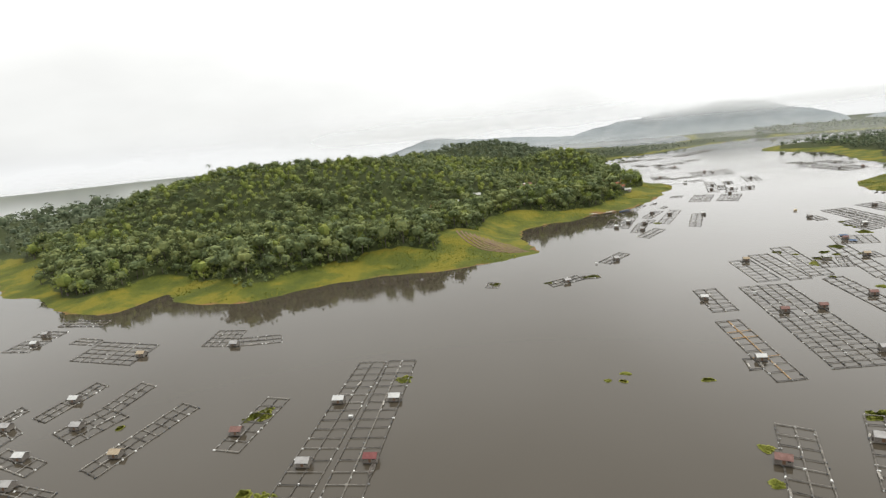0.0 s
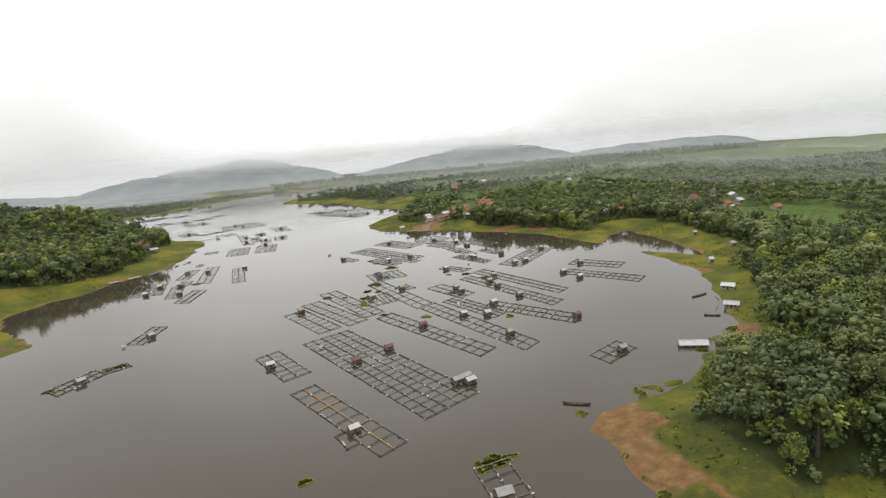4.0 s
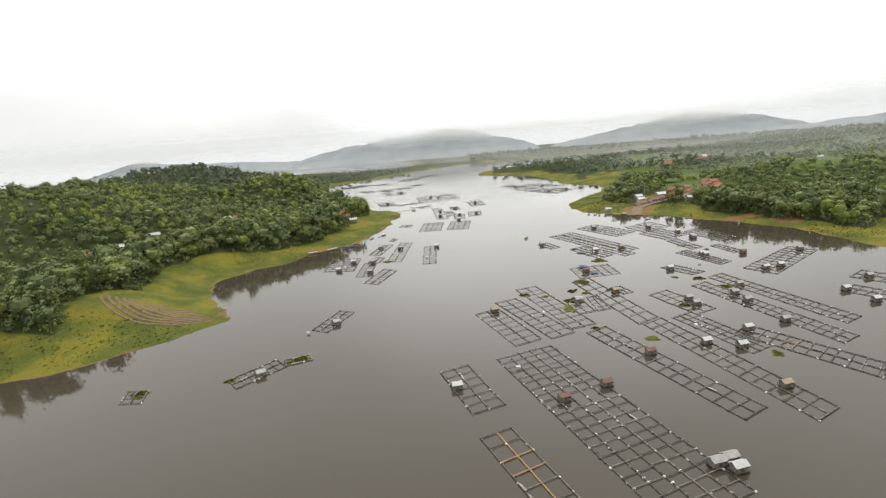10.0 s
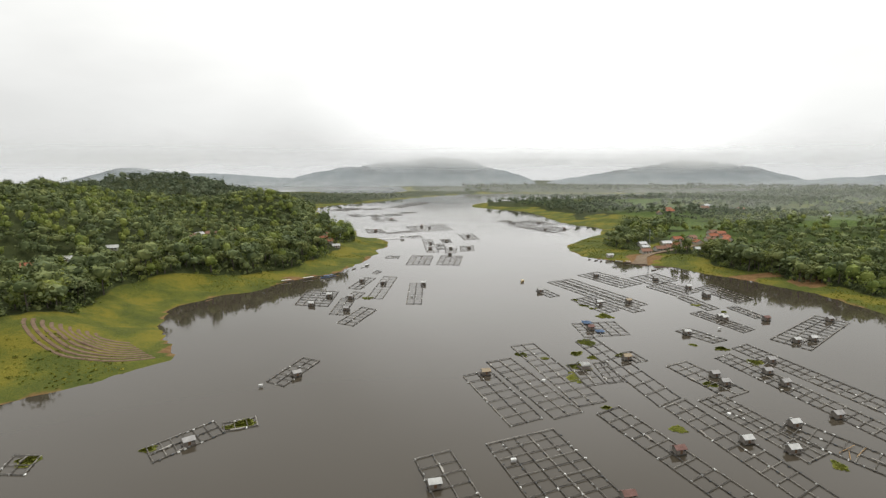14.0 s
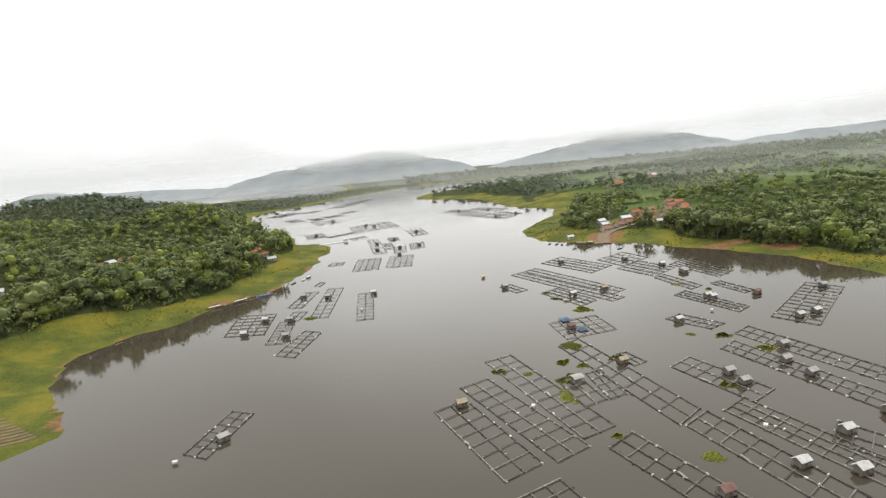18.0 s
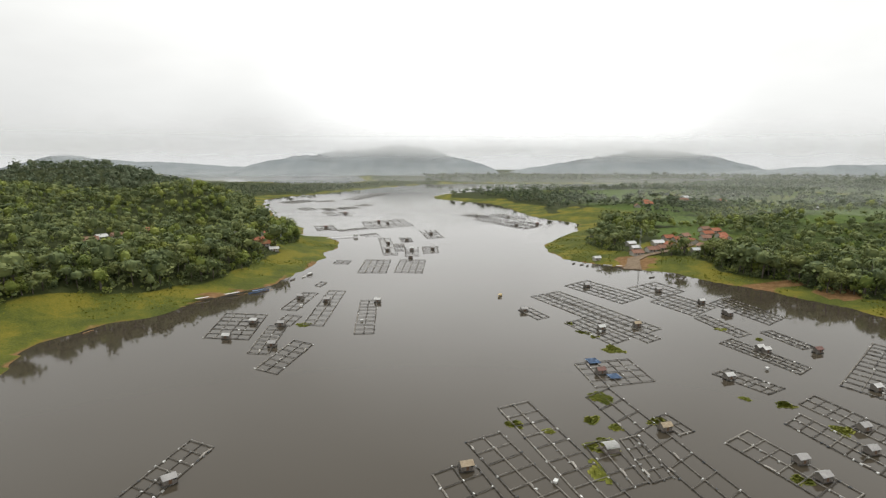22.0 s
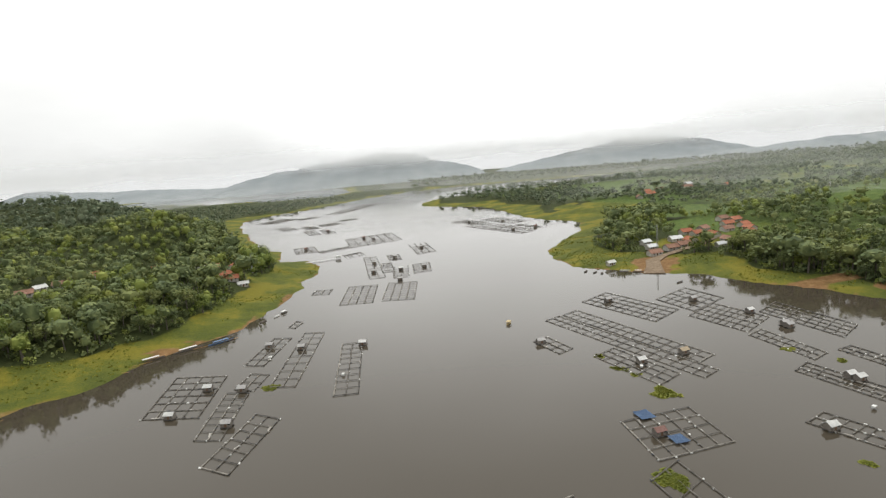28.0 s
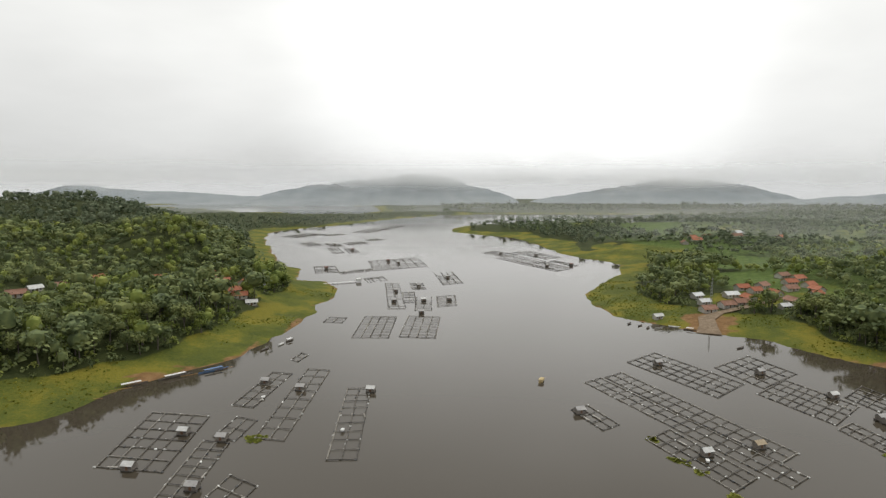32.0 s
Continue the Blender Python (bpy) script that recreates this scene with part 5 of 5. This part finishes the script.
for x, y, rx, ry in ((-71, 196, 5, 2.5), (-93, 178, 2, 1.5), (-125, 170, 3, 3), (90, 342, 3, 2), (68, 288, 3, 3), (57, 211, 1.2, 1.2), (76, 194, 2.5, 2), (114, 171, 2.5, 1.5), (57, 255, 5, 4),
                     (51, 241, 2, 5), (69, 289, 3, 2.5), (80, 270, 3, 2), (59, 272, 3, 2), (65, 266, 2, 2), (136, 261, 3.5, 3), (130, 280, 3, 2.5), (119, 286, 1.5, 1), (104, 234, 2.5, 2),
                     (33, 270, 2, 2.5), (43, 265, 1.5, 1.5), (-55, 384, 3, 3), (154, 367, 2.5, 2), (164, 351, 2, 1), (90, 340, 4.5, 4), (67, 289, 5, 3), (81, 381, 1.5, 2), (84, 365, 1.5, 3),
                     (87, 358, 1.2, 2), (53, 46, 6, 3), (20, 16, 1.8, 1.6), (22, -1, 1.5, 1.5), (22, -10, 2, 1.5), (24, -13, 2, 1.5), (33, -22, 2.5, 3), (28, -22, 2.5, 2.5), (76, 0, 5, 2),
                     (87, 33, 1.6, 1.4), (85, 22, 1.8, 1.4), (84, 15, 2, 1.5), (89, 61, 2.4, 1.4), (-145, -14, 5, 4), (-192, -38, 2, 1), (-113, -53, 2, 2), (-106, -52, 3, 2), (-108, 29, 3, 3),
                     (-25, 50, 1.2, 0.8), (-26, 57, 1.6, 1), (3, 59, 1.6, 1.2), (-31, 49, 0.8, 0.8), (114, 65, 3.5, 1.4), (120, 66, 3.5, 1.5), (128, 66, 3.5, 1.6), (159, 87, 3, 2), (172, 91, 4, 2),
                     (186, 100, 4, 2)):
    plant_mat(x, y, rx, ry, 20 if ry > 2.5 * rx else (x * 7) % 180)


def boat(x, y, turn, length=6.0, beam=1.2, mat=HULL, roof=None, label="narrow wooden boat", z=0.0):
    e = new("boat")
    tagged(e, label, "boat")
    bm = bmesh.new()
    n = 8
    rings = []
    for i in range(n + 1):
        t = i / n * 2 - 1
        w = beam / 2 * (1 - abs(t) ** 2.4) + 0.05
        lift = 0.35 * abs(t) ** 3
        xx = t * length / 2
        rings.append([bm.verts.new((xx, yy, zz)) for yy, zz in ((-w, 0.45 + lift), (-w * 0.6, -0.1 + lift * 0.7), (w * 0.6, -0.1 + lift * 0.7), (w, 0.45 + lift), (w * 0.8, 0.42 + lift), (w * 0.5, 0.05 + lift), (-w * 0.5, 0.05 + lift), (-w * 0.8, 0.42 + lift))])
    for a, b in zip(rings, rings[1:]):
        for k in range(8):
            bm.faces.new((a[k], a[(k + 1) % 8], b[(k + 1) % 8], b[k]))
    bm.faces.new(rings[0])
    bm.faces.new(rings[-1][::-1])
    bmesh.ops.recalc_face_normals(bm, faces=bm.faces)
    part("hull", bm, mat, e)
    for t in (-0.25, 0.2):
        bm = bmesh.new()
        box(bm, t * length - 0.12, -beam * 0.42, 0.34, t * length + 0.12, beam * 0.42, 0.39)
        part("thwart", bm, PLANK, e)
    if roof:
        bm = bmesh.new()
        box(bm, -length * 0.3, -beam * 0.55, 1.45, length * 0.3, beam * 0.55, 1.53)
        part("roof", bm, roof, e)
        for sx in (-0.27, 0.27):
            for sy in (-0.42, 0.42):
                bm = bmesh.new()
                tube(bm, (sx * length, sy * beam, 0.4), (sx * length, sy * beam, 1.45), 0.04, 0.04, 5)
                part("post", bm, PLANK, e)
    e.matrix_basis = pose(x, y, z, 0, 0, turn)


boat(54, 439, 60, 6.0, 1.9, YELLOW, YELLOW, "faded yellow boat with a low roof on open water")
for x, y, turn, length, mat, roof, label in ((-124, 437, 40, 13, HULL, WHITEP, "long moored boat with pale roof at the bank"), (-110, 448, 42, 15, HULL, WHITEP, "long moored boat with white roof at the bank"),
                                            (-96, 456, 42, 14, BLUE, BLUE, "long blue boat moored at the bank"), (-76, 500, 70, 6, WHITEP, None, "small white boat at the bank"), (-73, 507, 60, 6, HULL, WHITEP, "small covered boat at the bank"),
                                            (80, 3, -62, 13, HULL, WHITEP, "long covered boat moored by the headland"), (86, -7, -20, 10, HULL, WHITEP, "covered boat moored by the headland"), (91, 67, -35, 9, HULL, None, "dark wooden canoe by the headland"),
                                            (154, 535, -30, 7, WHITEP, None, "white boat at the landing"), (160, 527, -30, 7, HULL, WHITEP, "covered boat at the landing"), (165, 521, -20, 6, WHITEP, None, "small white boat at the landing"),
                                            (129, 543, 50, 5, HULL, None, "small dark boat off the landing"), (134, 538, 40, 5, HULL, None, "small dark boat off the landing"), (137, 533, 60, 5, HULL, None, "small dark boat off the landing"),
                                            (170, 489, 30, 6, HULL, None, "dark boat adrift near the bank"), (212, 149, 10, 11, HULL, None, "long dark boat in the bay"), (193, 119, -40, 7, HULL, None, "dark canoe in the bay"),
                                            (-82, 491, 65, 6, HULL, None, "dark canoe at the grassy bank"), (-140, 415, 20, 8, HULL, None, "old boat drawn up at the bank"),
                                            (-84, -30, -70, 8, HULL, None, "slim wooden canoe beside the long raft")):
    boat(x, y, turn, length, 1.7, mat, roof, label)


def mast(x, y, h, label):
    e = new("lattice_mast")
    tagged(e, label, "mast")
    z = ground_z(x, y)
    corners = [(math.cos(a) , math.sin(a)) for a in (0.5, 2.6, 4.7)]
    for cx, cy in corners:
        bm = bmesh.new()
        tube(bm, (cx * 0.9, cy * 0.9, 0), (cx * 0.35, cy * 0.35, h), 0.12, 0.09, 5)
        part("leg", bm, STEEL, e)
    n = int(h / 2.2)
    for i in range(n):
        bm = bmesh.new()
        for k in range(3):
            a, b = corners[k], corners[(k + 1) % 3]
            r0, r1 = 0.9 - 0.55 * i / n, 0.9 - 0.55 * (i + 1) / n
            tube(bm, (a[0] * r0, a[1] * r0, h * i / n), (b[0] * r1, b[1] * r1, h * (i + 1) / n), 0.06, 0.06, 4)
        part("bracing", bm, STEEL, e)
    e.location = (x, y, z - 0.3)


mast(192, 567, 20, "slim steel lattice mast behind the landing")
mast(-116, 611, 16, "slim steel mast among trees on the bank")


def jetty():
    e = new("jetty")
    tagged(e, "pale plank jetty with a small white shelter at the point", "jetty")
    bm = bmesh.new()
    for i in range(20):
        box(bm, -20 + i * 2.0, -0.9, 0.75, -18.1 + i * 2.0, 0.9, 0.85)
    part("deck", bm, WHITEP, e)
    for i in range(10):
        bm = bmesh.new()
        for s in (-0.8, 0.8):
            tube(bm, (-19 + i * 4, s, -3), (-19 + i * 4, s, 0.75), 0.12, 0.12, 5)
        part("pile", bm, PLANK, e)
    bm = bmesh.new()
    box(bm, 18, -2, 0.85, 22, 2, 3.2)
    part("shelter", bm, WHITEP, e)
    e.matrix_basis = pose(-77, 691, 0, 0, 0, 22)


jetty()


def tarp(x, y, turn, w, d):
    bm = bmesh.new()
    g = np.random.default_rng(5)
    vs = [[bm.verts.new((w * (i / 6 - 0.5), d * (j / 5 - 0.5), 0.50 + 0.10 * g.uniform())) for i in range(7)] for j in range(6)]
    for j in range(5):
        for i in range(6):
            bm.faces.new((vs[j][i], vs[j][i + 1], vs[j + 1][i + 1], vs[j + 1][i]))
    bmesh.ops.solidify(bm, geom=bm.faces[:], thickness=0.04)
    ob = new("tarpaulin", finish(bm, "tarpaulin", BLUE))
    ob.matrix_basis = pose(x, y, 0, 0, 0, turn)
    tagged(ob, "blue tarpaulin spread over a fish cage", "tarpaulin")


tarp(76, 325, 8, 5, 6)
tarp(79, 308, 8, 4.5, 5)


def wrecked_shelter(x, y, turn):
    """A sunken brown roof with loose poles crossed over it."""
    e = new("sunken_shelter")
    tagged(e, "collapsed brown roofed shelter with crossed bamboo poles", "shelter")
    for q in (-1, 1):
        part("roof_sheet", gable_panel(5.5, 4.6, 0.9, 0.3, q, 0.08), ROOFS["brown"], e, m=pose(0, 0, 0.65))
    bm = bmesh.new()
    box(bm, -2.6, -2.1, -0.1, 2.6, 2.1, 0.7)
    part("body", bm, DARKWOOD, e)
    for a, h in ((20, 1.75), (75, 1.95), (140, 1.6)):
        bm = bmesh.new()
        c, q = math.cos(radians(a)), math.sin(radians(a))
        tube(bm, (-4.2 * c, -4.2 * q, h - 0.6), (4.2 * c, 4.2 * q, h), 0.13, 0.09, 6)
        part("pole", bm, BAMBOO, e)
    e.matrix_basis = pose(x, y, 0.1, 0, 0, turn)


wrecked_shelter(37, -14, 10)


def foam_box(x, y, turn, s=1.0):
    m = pose(x, y, 0.45, 0, 0, turn)
    if "foam" in PROTO:
        return copy_thing(PROTO["foam"], m)
    e = new("foam_box")
    tagged(e, "white foam fish box standing on a raft", "box", "foam boxes")
    bm = bmesh.new()
    box(bm, -0.75, -0.5, 0, 0.75, 0.5, 0.5)
    bmesh.ops.bevel(bm, geom=bm.edges[:], offset=0.06, segments=1, affect="EDGES")
    part("body", bm, WHITEP, e)
    bm = bmesh.new()
    box(bm, -0.8, -0.55, 0.5, 0.8, 0.55, 0.62)
    part("lid", bm, WHITEP, e)
    e.matrix_basis = m
    PROTO["foam"] = e


for x, y, turn in ((-75, 229, 10), (-26, 389, 80), (-63, 421, 20), (92, 364, 70), (38, 236, 60), (98, 205, 50), (19, 172, 10), (-110, -5, 20), (55, 13, 10), (144, 313, 30)):
    foam_box(x, y, turn)


for x, y, turn, roof in ((-30, 817, 10, "grey"), (-42, 832, 10, "brown"), (-101, 777, 20, "brown"), (21, 721, 5, "grey"), (128, 794, 20, "grey"),
                         (133, 885, 16, "grey"), (92, 902, 20, "grey"), (-96, 937, 13, "brown"), (-130, 1006, 9, "grey"), (-5, 676, 4, "grey"),
                         (-23, 653, 4, "grey"), (155, 800, 16, "brown")):
    hut(x, y, turn, roof, 2.9, 2.3)


def landing_road():
    """The pale ramp that climbs from the water to the village."""
    way = [(167, 518), (172, 529), (178, 544), (192, 554), (210, 559), (227, 567), (242, 577)]
    bm = bmesh.new()
    prev = None
    for i, (x, y) in enumerate(way):
        a, b = Vector((*way[max(i - 1, 0)], 0)), Vector((*way[min(i + 1, len(way) - 1)], 0))
        t = (b - a).normalized()
        o = Vector((-t.y, t.x, 0)) * (7.0 if i < 1 else 5.0 if i < 3 else 2.2)
        c = Vector((x, y, 0))
        ring = []
        for q in (-1, -0.5, 0, 0.5, 1):
            v = c + o * q
            ring.append(bm.verts.new((v.x, v.y, ground_z(v.x, v.y) + 0.30)))
        if prev:
            for k in range(4):
                bm.faces.new((prev[k], prev[k + 1], ring[k + 1], ring[k]))
        prev = ring
    bmesh.ops.recalc_face_normals(bm, faces=bm.faces)
    bmesh.ops.subdivide_edges(bm, edges=bm.edges[:], cuts=2, use_grid_fill=True)
    bmesh.ops.solidify(bm, geom=bm.faces[:], thickness=0.5)
    tagged(new("road", finish(bm, "road", GRAVEL)), "brown gravel ramp from the landing up to the village", "road", kind="structure")


GRAVEL = material("brown_gravel", ((0.11, 0.080, 0.052), (0.19, 0.14, 0.092), (0.30, 0.235, 0.165)), scale=0.4, rough=0.95)
landing_road()


def pole(x, y, turn, length, z=0.25):
    m = pose(x, y, z, 0, rng.uniform(-2, 4), turn)
    key = ("pole", length)
    if key in PROTO:
        return copy_thing(PROTO[key], m)
    bm = bmesh.new()
    tube(bm, (-length / 2, 0, 0), (length / 2, 0, 0.1), 0.16, 0.09, 6)
    ob = tagged(new("bamboo_pole", finish(bm, "bamboo_pole", BAMBOO_NEW)), "loose pale bamboo pole by the water's edge", "pole", "loose poles")
    ob.matrix_basis = m
    PROTO[key] = ob


for x, y, turn, length in ((-130, 427, 30, 9), (-126, 432, 42, 9), (-134, 421, 12, 12), (-103, 451, 45, 12), (-92, 459, 45, 9), (-139, 418, 5, 9), (-121, 441, 60, 6), (-165, 386, 80, 9), (-157, 376, 70, 6), (-227, 182, 20, 9), (-215, 187, 50, 6), (-222, 185, 5, 6),
                           (204, 128, 40, 9), (216, 141, 60, 9), (202, 116, 30, 6), (165, 84, 20, 9), (250, 438, -20, 12), (225, 449, -15, 9), (123, 181, 30, 9), (126, 179, 40, 9), (121, 177, 60, 6)):
    pole(x, y, turn, length)
